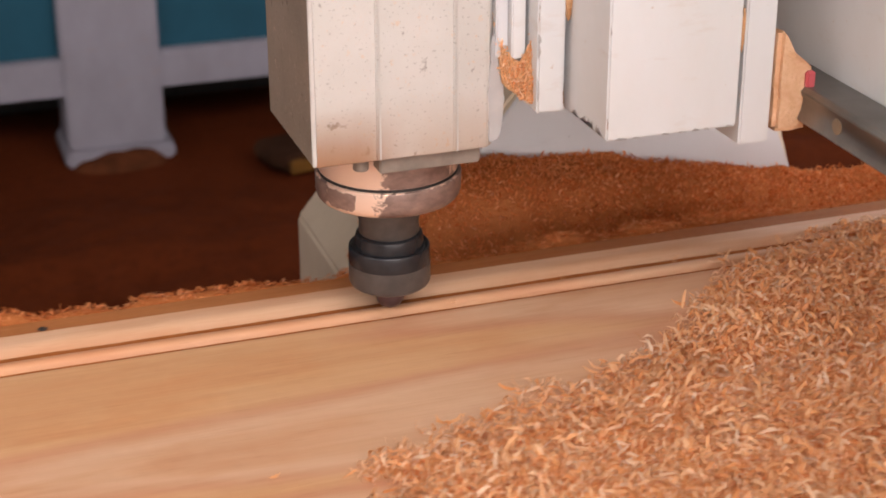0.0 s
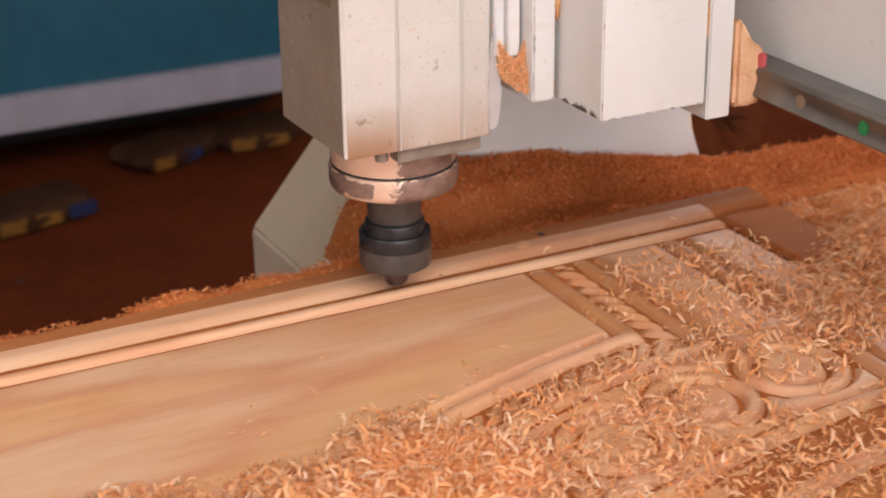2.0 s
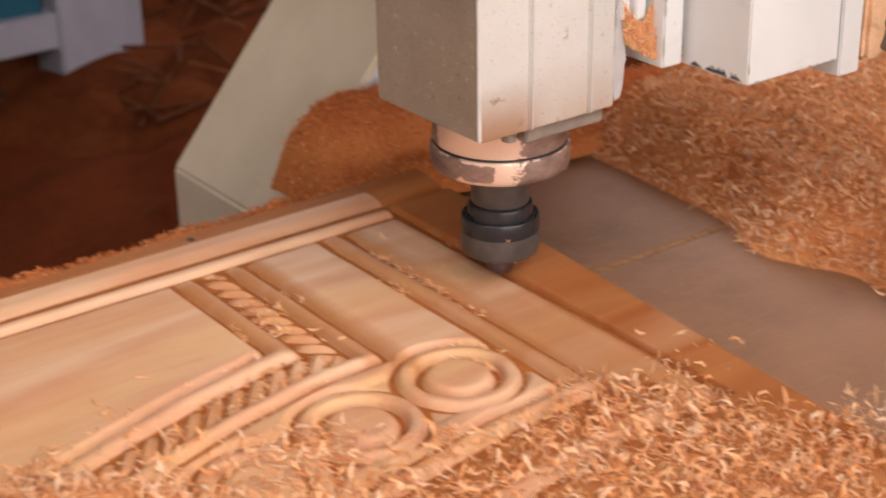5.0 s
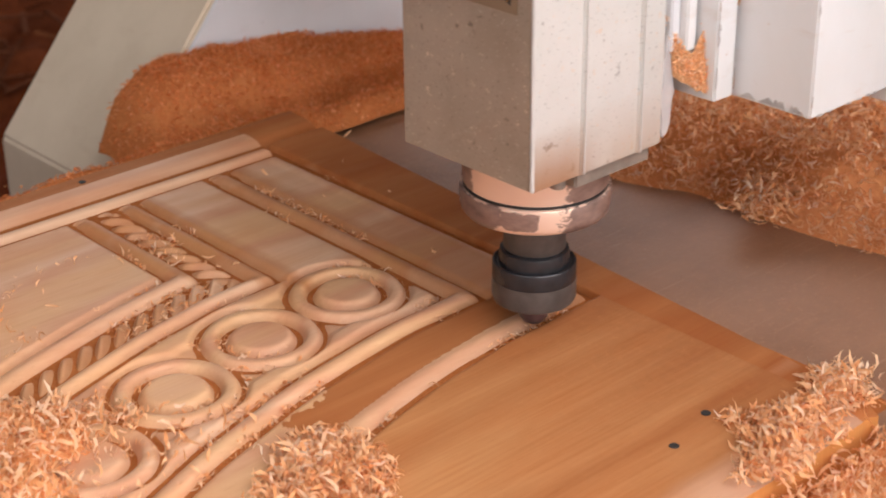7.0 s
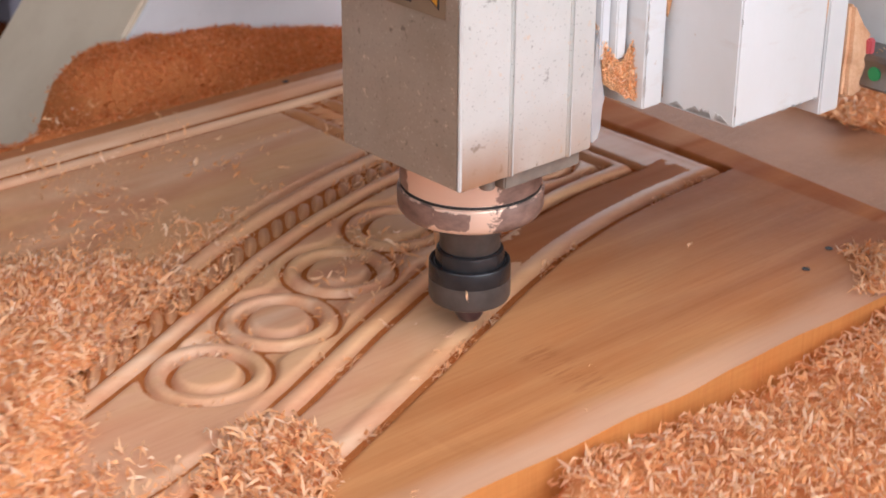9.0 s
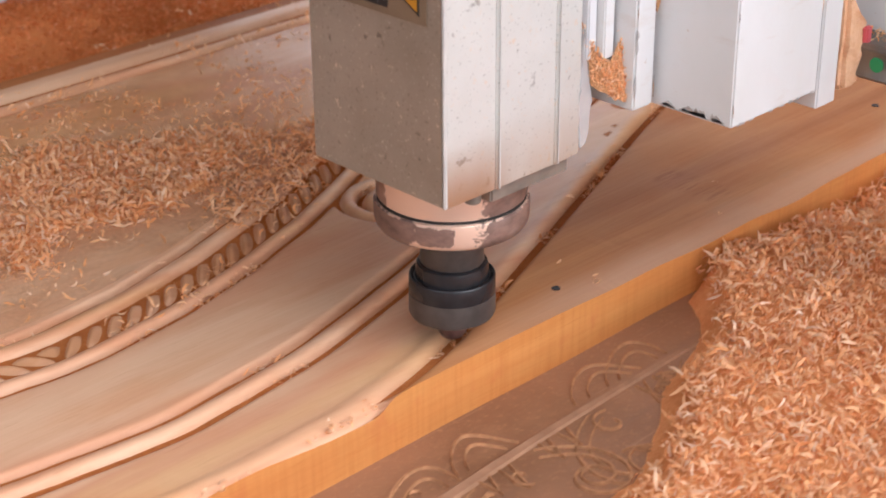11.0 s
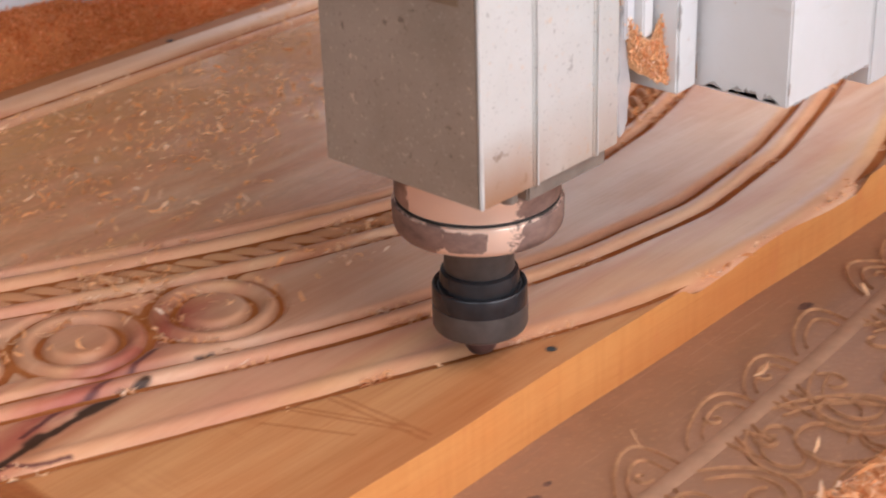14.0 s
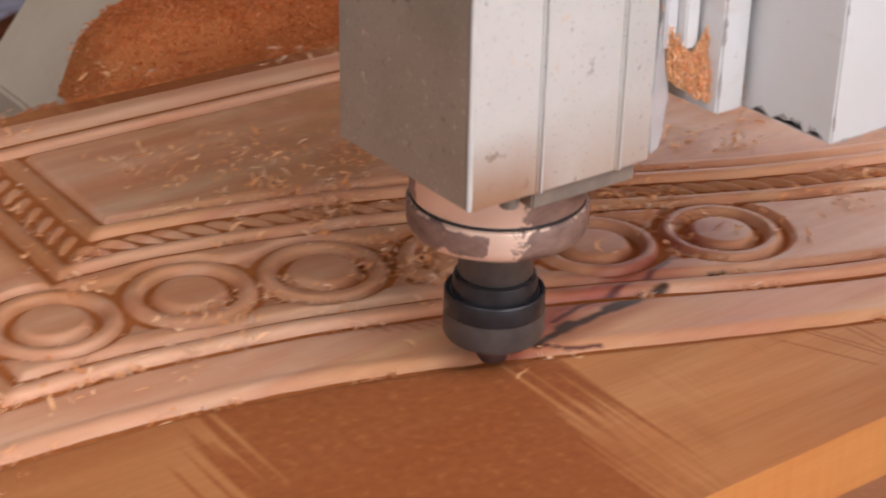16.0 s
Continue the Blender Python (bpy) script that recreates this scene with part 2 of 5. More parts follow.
def dust_stain(nt, col):
    """Fine red-brown dust left in slanting scraper stripes on the waste wood."""
    flat = nt.nodes.new("ShaderNodeSeparateXYZ")
    nt.links.new(coords(nt), flat.inputs[0])
    area = noise_tex(nt, coords(nt, (5, 5, 5)), 1.0, 2)
    stripes = noise_tex(nt, coords(nt, (170, 3.0, 1), (0, 0, radians(16.7))), 1.0, 3, 0.6)
    patch = calc(nt, "MULTIPLY", grey(nt, area, 0.60, 0.68), grey(nt, stripes, 0.46, 0.56))
    # one broad dusty field with combed borders, left of the middle
    pos = nt.nodes.new("ShaderNodeSeparateXYZ")
    nt.links.new(coords(nt, (1, 1, 1), (0, 0, radians(16.7))), pos.inputs[0])
    d = calc(nt, "ABSOLUTE", calc(nt, "ADD", pos.outputs[0], 0.575))
    d = calc(nt, "ADD", d, calc(nt, "MULTIPLY", calc(nt, "SUBTRACT", stripes, 0.5), 0.16))
    field = grey(nt, d, 0.098, 0.086)
    both = calc(nt, "MAXIMUM", calc(nt, "MULTIPLY", patch, 0.5), calc(nt, "MULTIPLY", field, 0.88))
    grain = noise_tex(nt, coords(nt, (60, 60, 1)), 3.0, 5, 0.7)
    red = ramp(nt, grain, [(0.30, (0.225, 0.058, 0.0155)), (0.58, (0.31, 0.088, 0.024)), (0.72, (0.44, 0.165, 0.058))])
    # a few scraper scratches beside the field
    for ax, ay, bx, by in ((-0.338, 0.087, -0.310, 0.017), (-0.334, 0.086, -0.306, 0.018), (-0.314, 0.070, -0.311, 0.006), (-0.309, 0.072, -0.306, 0.008), (-0.352, 0.080, -0.330, 0.036)):
        both = calc(nt, "MAXIMUM", both, calc(nt, "MULTIPLY", grey(nt, seg_distance(nt, flat.outputs[0], flat.outputs[1], ax, ay, bx, by), 0.0012, 0.0004), 0.6))
    # the dusty strip past the end of the carving
    end = calc(nt, "MULTIPLY", grey(nt, flat.outputs[0], 0.752, 0.760), grey(nt, grain, 0.25, 0.55))
    both = calc(nt, "MAXIMUM", both, calc(nt, "MULTIPLY", end, 0.75))
    # a brushed dust film that thickens towards that end, and more along the far side
    brushed = noise_tex(nt, coords(nt, (5, 60, 1), (0, 0, radians(-10))), 1.0, 4, 0.6)
    film = calc(nt, "MULTIPLY", grey(nt, calc(nt, "ADD", flat.outputs[0], calc(nt, "MULTIPLY", brushed, 0.40)), 0.72, 1.05), 0.52)
    film = calc(nt, "MAXIMUM", film, calc(nt, "MULTIPLY", grey(nt, flat.outputs[0], -0.58, -0.72), calc(nt, "ADD", 0.15, calc(nt, "MULTIPLY", brushed, 0.6))))
    film = calc(nt, "MAXIMUM", film, calc(nt, "MULTIPLY", grey(nt, flat.outputs[1], 0.560, 0.566), calc(nt, "MULTIPLY", brushed, 0.8)))
    both = calc(nt, "MAXIMUM", both, film)
    # faint cross-cut marks of an old saw
    hatch = calc(nt, "MULTIPLY", grey(nt, calc(nt, "ABSOLUTE", calc(nt, "SUBTRACT", flat.outputs[0], 0.442)), 0.017, 0.009), grey(nt, calc(nt, "ABSOLUTE", calc(nt, "SUBTRACT", flat.outputs[1], 0.060)), 0.034, 0.026))
    hatch = calc(nt, "MULTIPLY", hatch, grey(nt, noise_tex(nt, coords(nt, (25, 420, 1), (0, 0, radians(12))), 1.0, 2), 0.50, 0.58))
    both = calc(nt, "MAXIMUM", both, calc(nt, "MULTIPLY", hatch, 0.4))
    col = mix(nt, both, col, red)
    # a pale band along the planed-off near edge
    wob = calc(nt, "MULTIPLY", calc(nt, "SUBTRACT", noise_tex(nt, coords(nt, (9, 30, 1)), 1.0, 4), 0.5), 0.03)
    pale = calc(nt, "MULTIPLY", grey(nt, calc(nt, "ADD", flat.outputs[1], wob), 0.028, 0.008), grey(nt, flat.outputs[0], 0.12, 0.30))
    return mix(nt, calc(nt, "MULTIPLY", pale, 0.5), col, (0.55, 0.38, 0.28))


M_CARVED = wood("fresh_carved_wood", [(0.26, (0.67, 0.365, 0.180)), (0.40, (0.71, 0.425, 0.225)), (0.48, (0.65, 0.350, 0.205)), (0.55, (0.73, 0.475, 0.305)), (0.64, (0.65, 0.355, 0.195)), (0.78, (0.70, 0.400, 0.195))], 0.44, carved_stain, 0.0006, 0.25, 0.32)
M_WASTE = wood("old_planed_wood", [(0.25, (0.42, 0.165, 0.058)), (0.42, (0.58, 0.272, 0.108)), (0.55, (0.46, 0.190, 0.069)), (0.75, (0.56, 0.252, 0.094))], 0.62, dust_stain, 0.0008, 0.14, 0.62)


def sawn_stain(nt, col):
    """Upright saw marks and dark pores on the sawn edge."""
    saw = noise_tex(nt, coords(nt, (230, 230, 9)), 1.0, 4, 0.7)
    spots = noise_tex(nt, coords(nt, (60, 60, 30)), 1.0, 3, 0.6)
    col = mix(nt, calc(nt, "MULTIPLY", grey(nt, saw, 0.45, 0.85), 0.45), col, (0.36, 0.11, 0.025))
    return mix(nt, calc(nt, "MULTIPLY", grey(nt, spots, 0.6, 0.75), 0.4), col, (0.50, 0.14, 0.05))


M_RAW = wood("unplaned_dusty_wood", [(0.30, (0.34, 0.108, 0.030)), (0.44, (0.46, 0.175, 0.060)), (0.55, (0.38, 0.125, 0.036)), (0.68, (0.54, 0.26, 0.13))], 0.75, None, 0.0006, 0.15)
M_SAWN = wood("sawn_orange_edge", [(0.25, (0.50, 0.195, 0.048)), (0.5, (0.62, 0.275, 0.080)), (0.75, (0.52, 0.20, 0.054))], 0.7, sawn_stain, 0.001, 0.25)


def chip_material(name, stops, rough=0.75):
    m, nt, b = mat(name, rough)
    g = nt.nodes.new("ShaderNodeNewGeometry")
    col = ramp(nt, g.outputs["Random Per Island"], stops)
    col = mix(nt, grey(nt, noise_tex(nt, coords(nt), 22, 3), 0.3, 0.75), mix(nt, 1.0, col, (0.90, 0.80, 0.70), "MULTIPLY"), col)
    nt.links.new(col, b.inputs["Base Color"])
    b.inputs["Specular IOR Level"].default_value = 0.25
    # thin shavings let some light through
    glow = nt.nodes.new("ShaderNodeBsdfTranslucent")
    nt.links.new(col, glow.inputs["Color"])
    both = node(nt, "ShaderNodeMixShader", Fac=0.36)
    nt.links.new(b.outputs[0], both.inputs[1])
    nt.links.new(glow.outputs[0], both.inputs[2])
    nt.links.new(both.outputs[0], nt.nodes["Material Output"].inputs["Surface"])
    return m


M_CHIP = chip_material("wood_chips", [(0.0, (0.90, 0.44, 0.185)), (0.25, (0.95, 0.55, 0.280)), (0.60, (0.96, 0.635, 0.375)), (0.9, (0.96, 0.71, 0.485)), (1.0, (0.97, 0.79, 0.61))])


M_REDCHIP = chip_material("fine_red_chips", [(0.0, (0.62, 0.170, 0.046)), (0.4, (0.79, 0.285, 0.092)), (0.8, (0.89, 0.395, 0.160)), (1.0, (0.94, 0.51, 0.27))])


def sawdust_material(name, lo, hi, grain=900.0):
    m, nt, b = mat(name, 0.95)
    b.inputs["Specular IOR Level"].default_value = 0.06
    n1 = noise_tex(nt, coords(nt, world_space=False), 9, 4)
    n2 = noise_tex(nt, coords(nt), grain, 3, 0.7)
    n3 = noise_tex(nt, coords(nt), grain * 0.3, 4, 0.7)
    col = ramp(nt, mix(nt, 0.55, n3, mix(nt, 0.5, n1, n2)), [(0.3, lo), (0.7, hi)])
    nt.links.new(col, b.inputs["Base Color"])
    bump(nt, b, mix(nt, 0.5, n2, n3), 0.8, 0.003)
    return m


M_UNDER = sawdust_material("shaded_chip_dust", (0.70, 0.275, 0.095), (0.90, 0.45, 0.20), 700)
M_TANDUST = sawdust_material("pale_machine_dust", (0.50, 0.24, 0.10), (0.76, 0.46, 0.25), 520)
# Groove dust; its colour also holds part of the groove shade.
M_GROOVE = sawdust_material("settled_shaded_dust", (0.33, 0.098, 0.026), (0.54, 0.190, 0.058), 500)
# Near-black floor dust: the dim background light is put into its colour.
M_FLOOR = sawdust_material("dim_dusty_floor", (0.064, 0.012, 0.0033), (0.15, 0.032, 0.009), 160)
M_RUST = sawdust_material("pushed_red_dust", (0.44, 0.122, 0.034), (0.66, 0.26, 0.090), 500)
M_FRINGE = sawdust_material("red_fringe_dust", (0.62, 0.225, 0.076), (0.88, 0.44, 0.195), 700)
# Paler copy of the floor dust; the mound's light is in the colour.
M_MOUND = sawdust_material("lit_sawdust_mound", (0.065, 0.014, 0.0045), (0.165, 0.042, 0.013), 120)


def paint(name, base, worn, rough=0.45, dirt=(0.45, 0.28, 0.16), dirt_amount=0.35, speck=0.6):
    m, nt, b = mat(name, rough)
    cloud = noise_tex(nt, coords(nt, (9, 9, 5)), 1.4, 5, 0.6)
    spots = noise_tex(nt, coords(nt), 170, 3, 0.6)
    scuff = noise_tex(nt, coords(nt, (18, 18, 60)), 1.0, 5, 0.7)
    col = mix(nt, grey(nt, cloud, 0.4, 0.8), base, worn)
    col = mix(nt, calc(nt, "MULTIPLY", grey(nt, scuff, 0.58, 0.8), dirt_amount), col, dirt)
    col = mix(nt, calc(nt, "MULTIPLY", grey(nt, spots, 0.72, 0.78), speck), col, dirt)
    nt.links.new(col, b.inputs["Base Color"])
    nt.links.new(grey(nt, cloud, -1.2, 1.6), b.inputs["Roughness"])
    bump(nt, b, mix(nt, 0.5, cloud, spots), 0.12, 0.001)
    return m


M_WHITE = paint("white_machine_paint", (0.66, 0.66, 0.652), (0.60, 0.59, 0.555), 0.42)
M_BEIGE = paint("cream_machine_paint", (0.69, 0.575, 0.43), (0.60, 0.49, 0.355), 0.5, dirt_amount=0.25)
M_GREYP = paint("pale_grey_paint", (0.62, 0.62, 0.63), (0.56, 0.56, 0.565), 0.5, (0.16, 0.13, 0.11), 0.1, 0.9)
M_FRAME = paint("lilac_white_frame_paint", (0.35, 0.338, 0.39), (0.29, 0.275, 0.31), 0.5, dirt_amount=0.3)
M_TEAL = paint("teal_panel_paint", (0.002, 0.085, 0.135), (0.002, 0.070, 0.112), 0.5, (0.01, 0.09, 0.12), 0.3, 0.1)


def spindle_metal(name, a, b_, rough, scorch=True):
    m, nt, b = mat(name, rough, 0.25)
    cloud = noise_tex(nt, coords(nt, (7, 7, 7)), 2, 5, 0.6)
    drops = noise_tex(nt, coords(nt), 150, 4, 0.7)
    col = mix(nt, grey(nt, cloud, 0.35, 0.7), a, b_)
    col = mix(nt, calc(nt, "MULTIPLY", grey(nt, drops, 0.63, 0.68), 0.75), col, (0.66, 0.52, 0.40))
    dark = noise_tex(nt, coords(nt, (1, 1, 1), (0.4, 0, 0)), 95, 3, 0.6)
    col = mix(nt, calc(nt, "MULTIPLY", grey(nt, dark, 0.66, 0.72), 0.6), col, (0.10, 0.075, 0.055))
    mote = noise_tex(nt, coords(nt), 520, 2, 0.5)
    col = mix(nt, calc(nt, "MULTIPLY", grey(nt, mote, 0.64, 0.72), 0.4), col, (0.62, 0.53, 0.43))
    col = mix(nt, calc(nt, "MULTIPLY", grey(nt, mote, 0.36, 0.30), 0.3), col, (0.09, 0.068, 0.05))
    if scorch:
        # tan dust film that has settled in blotches near the lower rim
        pos = nt.nodes.new("ShaderNodeSeparateXYZ")
        nt.links.new(coords(nt), pos.inputs[0])
        low = grey(nt, pos.outputs[2], 0.158, 0.116)
        blot = grey(nt, noise_tex(nt, coords(nt, (10, 10, 4)), 2.2, 4), 0.2, 0.55)
        col = mix(nt, calc(nt, "MULTIPLY", calc(nt, "MULTIPLY", low, blot), 0.6), col, (0.40, 0.25, 0.14))
        # heat-browned lower corner of the front
        browned = calc(nt, "MULTIPLY", grey(nt, pos.outputs[2], 0.152, 0.121), grey(nt, pos.outputs[0], -0.002, -0.035))
        col = mix(nt, calc(nt, "MULTIPLY", browned, 0.85), col, (0.34, 0.165, 0.080))
    nt.links.new(col, b.inputs["Base Color"])
    bump(nt, b, drops, 0.1, 0.0008)
    return m


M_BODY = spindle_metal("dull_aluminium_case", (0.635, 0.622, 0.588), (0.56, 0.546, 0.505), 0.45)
# Darker than the case: the shade on this side is in the colour.
M_SIDE = spindle_metal("dusty_shaded_aluminium", (0.41, 0.34, 0.268), (0.32, 0.262, 0.20), 0.5, False)


def collar_material():
    m, nt, b = mat("worn_plated_collar", 0.33, 0.35)
    pos = nt.nodes.new("ShaderNodeSeparateXYZ")
    nt.links.new(coords(nt), pos.inputs[0])
    ragged = calc(nt, "MULTIPLY", calc(nt, "SUBTRACT", noise_tex(nt, coords(nt, (130, 130, 150)), 1, 6, 0.7, 0.4), 0.5), 2.0)

    def worn(turn, half, z0, z1):
        """Plating rubbed off round one side, between two heights."""
        a = radians(turn)
        d = calc(nt, "ADD", calc(nt, "MULTIPLY", pos.outputs[0], math.cos(a) / 0.043), calc(nt, "MULTIPLY", pos.outputs[1], math.sin(a) / 0.043))
        rim = calc(nt, "DIVIDE", calc(nt, "SUBTRACT", d, math.cos(radians(half))), 1 - math.cos(radians(half)))
        high = calc(nt, "MINIMUM", calc(nt, "MULTIPLY", calc(nt, "SUBTRACT", pos.outputs[2], z0), 260.0), calc(nt, "MULTIPLY", calc(nt, "SUBTRACT", z1, pos.outputs[2]), 260.0))
        return calc(nt, "MINIMUM", rim, high)

    gone = None
    for turn, half, z0, z1 in ((-192, 30, 0.070, 0.0925), (-147, 9, 0.0785, 0.0905), (-68, 46, 0.070, 0.0925), (-212, 22, 0.0925, 0.112), (-172, 7, 0.0935, 0.107), (-78, 36, 0.0925, 0.112), (10, 50, 0.07, 0.112)):
        w = worn(turn, half, z0, z1)
        gone = w if gone is None else calc(nt, "MAXIMUM", gone, w)
    gone = grey(nt, calc(nt, "ADD", gone, ragged), 0.02, 0.16)
    stain_ = noise_tex(nt, coords(nt, (50, 50, 90)), 1, 4, 0.6)
    brown = ramp(nt, stain_, [(0.35, (0.17, 0.110, 0.092)), (0.65, (0.36, 0.24, 0.195))])
    col = mix(nt, gone, mix(nt, calc(nt, "MULTIPLY", stain_, 0.3), (0.86, 0.63, 0.49), (0.66, 0.44, 0.33)), brown)
    nt.links.new(col, b.inputs["Base Color"])
    nt.links.new(grey(nt, gone, -2.2, 5.0), b.inputs["Roughness"])
    return m


M_COLLAR = collar_material()


def plain(name, c, rough=0.5, metal=0.0, var=0.12, scale=60):
    m, nt, b = mat(name, rough, metal)
    n = noise_tex(nt, coords(nt), scale, 4)
    nt.links.new(mix(nt, grey(nt, n, 0.25, 0.75), tuple(v * (1 - var) for v in c), tuple(min(1, v * (1 + var)) for v in c)), b.inputs["Base Color"])
    bump(nt, b, n, 0.08, 0.0005)
    if metal == 0.0 and rough > 0.8:
        b.inputs["Specular IOR Level"].default_value = 0.1
    return m


M_NUT = plain("blackened_steel", (0.028, 0.028, 0.031), 0.27, 0.3, 0.3, 90)
M_NUT2 = plain("greyer_dark_steel", (0.085, 0.074, 0.068), 0.42, 0.3, 0.3, 90)
M_STEEL = plain("ground_steel", (0.21, 0.195, 0.18), 0.35, 0.85, 0.2, 40)
# M_DARK serves dark iron parts and also blocks that stand for shade.
M_DARK = plain("dark_iron_and_shade", (0.03, 0.027, 0.025), 0.6, 0.2)
M_BIT = plain("carbide_tip", (0.16, 0.12, 0.13), 0.35, 0.8)
M_BLACK = plain("black_print", (0.018, 0.018, 0.02), 0.5)
M_TAN = plain("tan_plate_border", (0.23, 0.16, 0.10), 0.5)
M_PRINT = plain("pale_print", (0.16, 0.155, 0.15), 0.5)
M_YELLOW = plain("warning_yellow", (0.62, 0.28, 0.02), 0.5)
M_RED = plain("red_plastic", (0.50, 0.09, 0.10), 0.4)
M_GREEN = plain("green_cap", (0.01, 0.22, 0.07), 0.4)
M_WALL = plain("grimy_plaster", (0.22, 0.17, 0.14), 0.9, 0.0, 0.3, 4)
M_RUSTY = plain("rusty_chipped_edge", (0.33, 0.19, 0.10), 0.7, 0.0, 0.4, 160)
M_BARE = plain("bare_chipped_metal", (0.40, 0.375, 0.35), 0.6, 0.0, 0.4, 120)
M_CLEARTAPE = plain("cloudy_tape", (0.60, 0.58, 0.57), 0.3)
M_CLEARTAPE.node_tree.nodes["Principled BSDF"].inputs["Alpha"].default_value = 0.62


def bed_material():
    m, nt, b = mat("worn_spoil_board", 0.58)
    b.inputs["Specular IOR Level"].default_value = 0.28
    cloud = noise_tex(nt, coords(nt), 5, 5, 0.6)
    grit = noise_tex(nt, coords(nt), 300, 4, 0.7)
    streak = noise_tex(nt, coords(nt, (4, 40, 4)), 1.5, 4)
    spots = noise_tex(nt, coords(nt, (30, 60, 30)), 1.0, 5, 0.65)
    col = ramp(nt, cloud, [(0.3, (0.205, 0.094, 0.045)), (0.55, (0.325, 0.156, 0.082)), (0.75, (0.27, 0.135, 0.074))])
    col = mix(nt, calc(nt, "MULTIPLY", grey(nt, spots, 0.52, 0.70), 0.35), col, (0.39, 0.185, 0.092))
    col = mix(nt, calc(nt, "MULTIPLY", grey(nt, grit, 0.55, 0.75), 0.5), col, (0.55, 0.28, 0.13))
    col = mix(nt, calc(nt, "MULTIPLY", grey(nt, streak, 0.58, 0.75), 0.4), col, (0.22, 0.12, 0.075))
    # brown dust lies on the stretch past the board's end
    pos = nt.nodes.new("ShaderNodeSeparateXYZ")
    nt.links.new(coords(nt), pos.inputs[0])
    col = mix(nt, calc(nt, "MULTIPLY", grey(nt, pos.outputs[0], 0.70, 0.80), calc(nt, "MULTIPLY", grey(nt, cloud, 0.25, 0.6), 0.45)), col, (0.43, 0.222, 0.122))
    # fine scratches
    scratch = noise_tex(nt, coords(nt, (14, 300, 1), (0, 0, radians(24))), 1.0, 3, 0.6)
    col = mix(nt, calc(nt, "MULTIPLY", grey(nt, scratch, 0.62, 0.72), 0.4), col, (0.46, 0.25, 0.145))
    nt.links.new(col, b.inputs["Base Color"])
    bump(nt, b, mix(nt, 0.5, spots, grit), 0.5, 0.0018)
    return m


M_BED = bed_material()
M_STEM = plain("smooth_engraved_band", (0.38, 0.205, 0.120), 0.85, 0.0, 0.2, 60)
M_CUT = plain("pale_engraved_cut", (0.42, 0.212, 0.105), 0.85, 0.0, 0.3, 160)


# ---- builders ----
def mesh_of(bm, name, smooth=None):
    me = bpy.data.meshes.new(name)
    bm.normal_update()
    bm.to_mesh(me)
    bm.free()
    if smooth is not None:
        me.polygons.foreach_set("use_smooth", [True] * len(me.polygons))
        me.set_sharp_from_angle(angle=radians(smooth))
    return me


def part(name, bm, material, parent=None, label="", smooth=35):
    me = mesh_of(bm, name, smooth) if isinstance(bm, bmesh.types.BMesh) else bm
    me.materials.append(material)
    ob = new(name, me)
    if parent is not None:
        ob.parent = parent
    return tagged(ob, label)


def thing(name, label, category, at=(0, 0, 0), group="", kind=""):
    e = new(name)
    e.location = at
    e.empty_display_size = 0.05
    return tagged(e, label, category, group, kind)


def box(x0, x1, y0, y1, z0, z1, bevel=0.0015, seg=2, bm=None):
    own = bm is None
    b = bmesh.new()
    bmesh.ops.create_cube(b, size=1)
    for v in b.verts:
        v.co = ((x0 + x1) / 2 + v.co.x * (x1 - x0), (y0 + y1) / 2 + v.co.y * (y1 - y0), (z0 + z1) / 2 + v.co.z * (z1 - z0))
    if bevel:
        bmesh.ops.bevel(b, geom=b.edges[:], offset=bevel, segments=seg, affect="EDGES")
    if own:
        return b
    tmp = bpy.data.meshes.new("tmp")
    b.to_mesh(tmp)
    b.free()
    bm.from_mesh(tmp)
    bpy.data.meshes.remove(tmp)
    return bm


def prism(outline, a0, a1, axis="y", bevel=0.002):
    """A plate: the outline in the other two axes, pushed from a0 to a1 along axis."""
    b = bmesh.new()
    put = {"y": lambda p, q, a: (p, a, q), "x": lambda p, q, a: (a, p, q), "z": lambda p, q, a: (p, q, a)}[axis]
    vs = [b.verts.new(put(p, q, a0)) for p, q in outline]
    f = b.faces.new(vs)
    r = bmesh.ops.extrude_face_region(b, geom=[f])
    for v in r["geom"]:
        if isinstance(v, bmesh.types.BMVert):
            v.co += Vector(put(0, 0, a1 - a0))
    bmesh.ops.recalc_face_normals(b, faces=b.faces[:])
    if bevel:
        bmesh.ops.bevel(b, geom=b.edges[:], offset=bevel, segments=2, affect="EDGES")
    return b


def lathe(profile, seg=64, x=0.0, y=0.0):
    """A turned piece from (radius, height) pairs, bottom to top."""
    b = bmesh.new()
    rings = []
    for r, z in profile:
        rings.append([b.verts.new((x + r * math.cos(2 * math.pi * k / seg), y + r * math.sin(2 * math.pi * k / seg), z)) for k in range(seg)])
    for a, c in zip(rings, rings[1:]):
        for k in range(seg):
            b.faces.new((a[k], a[(k + 1) % seg], c[(k + 1) % seg], c[k]))
    b.faces.new(list(reversed(rings[0])))
    b.faces.new(rings[-1])
    return b


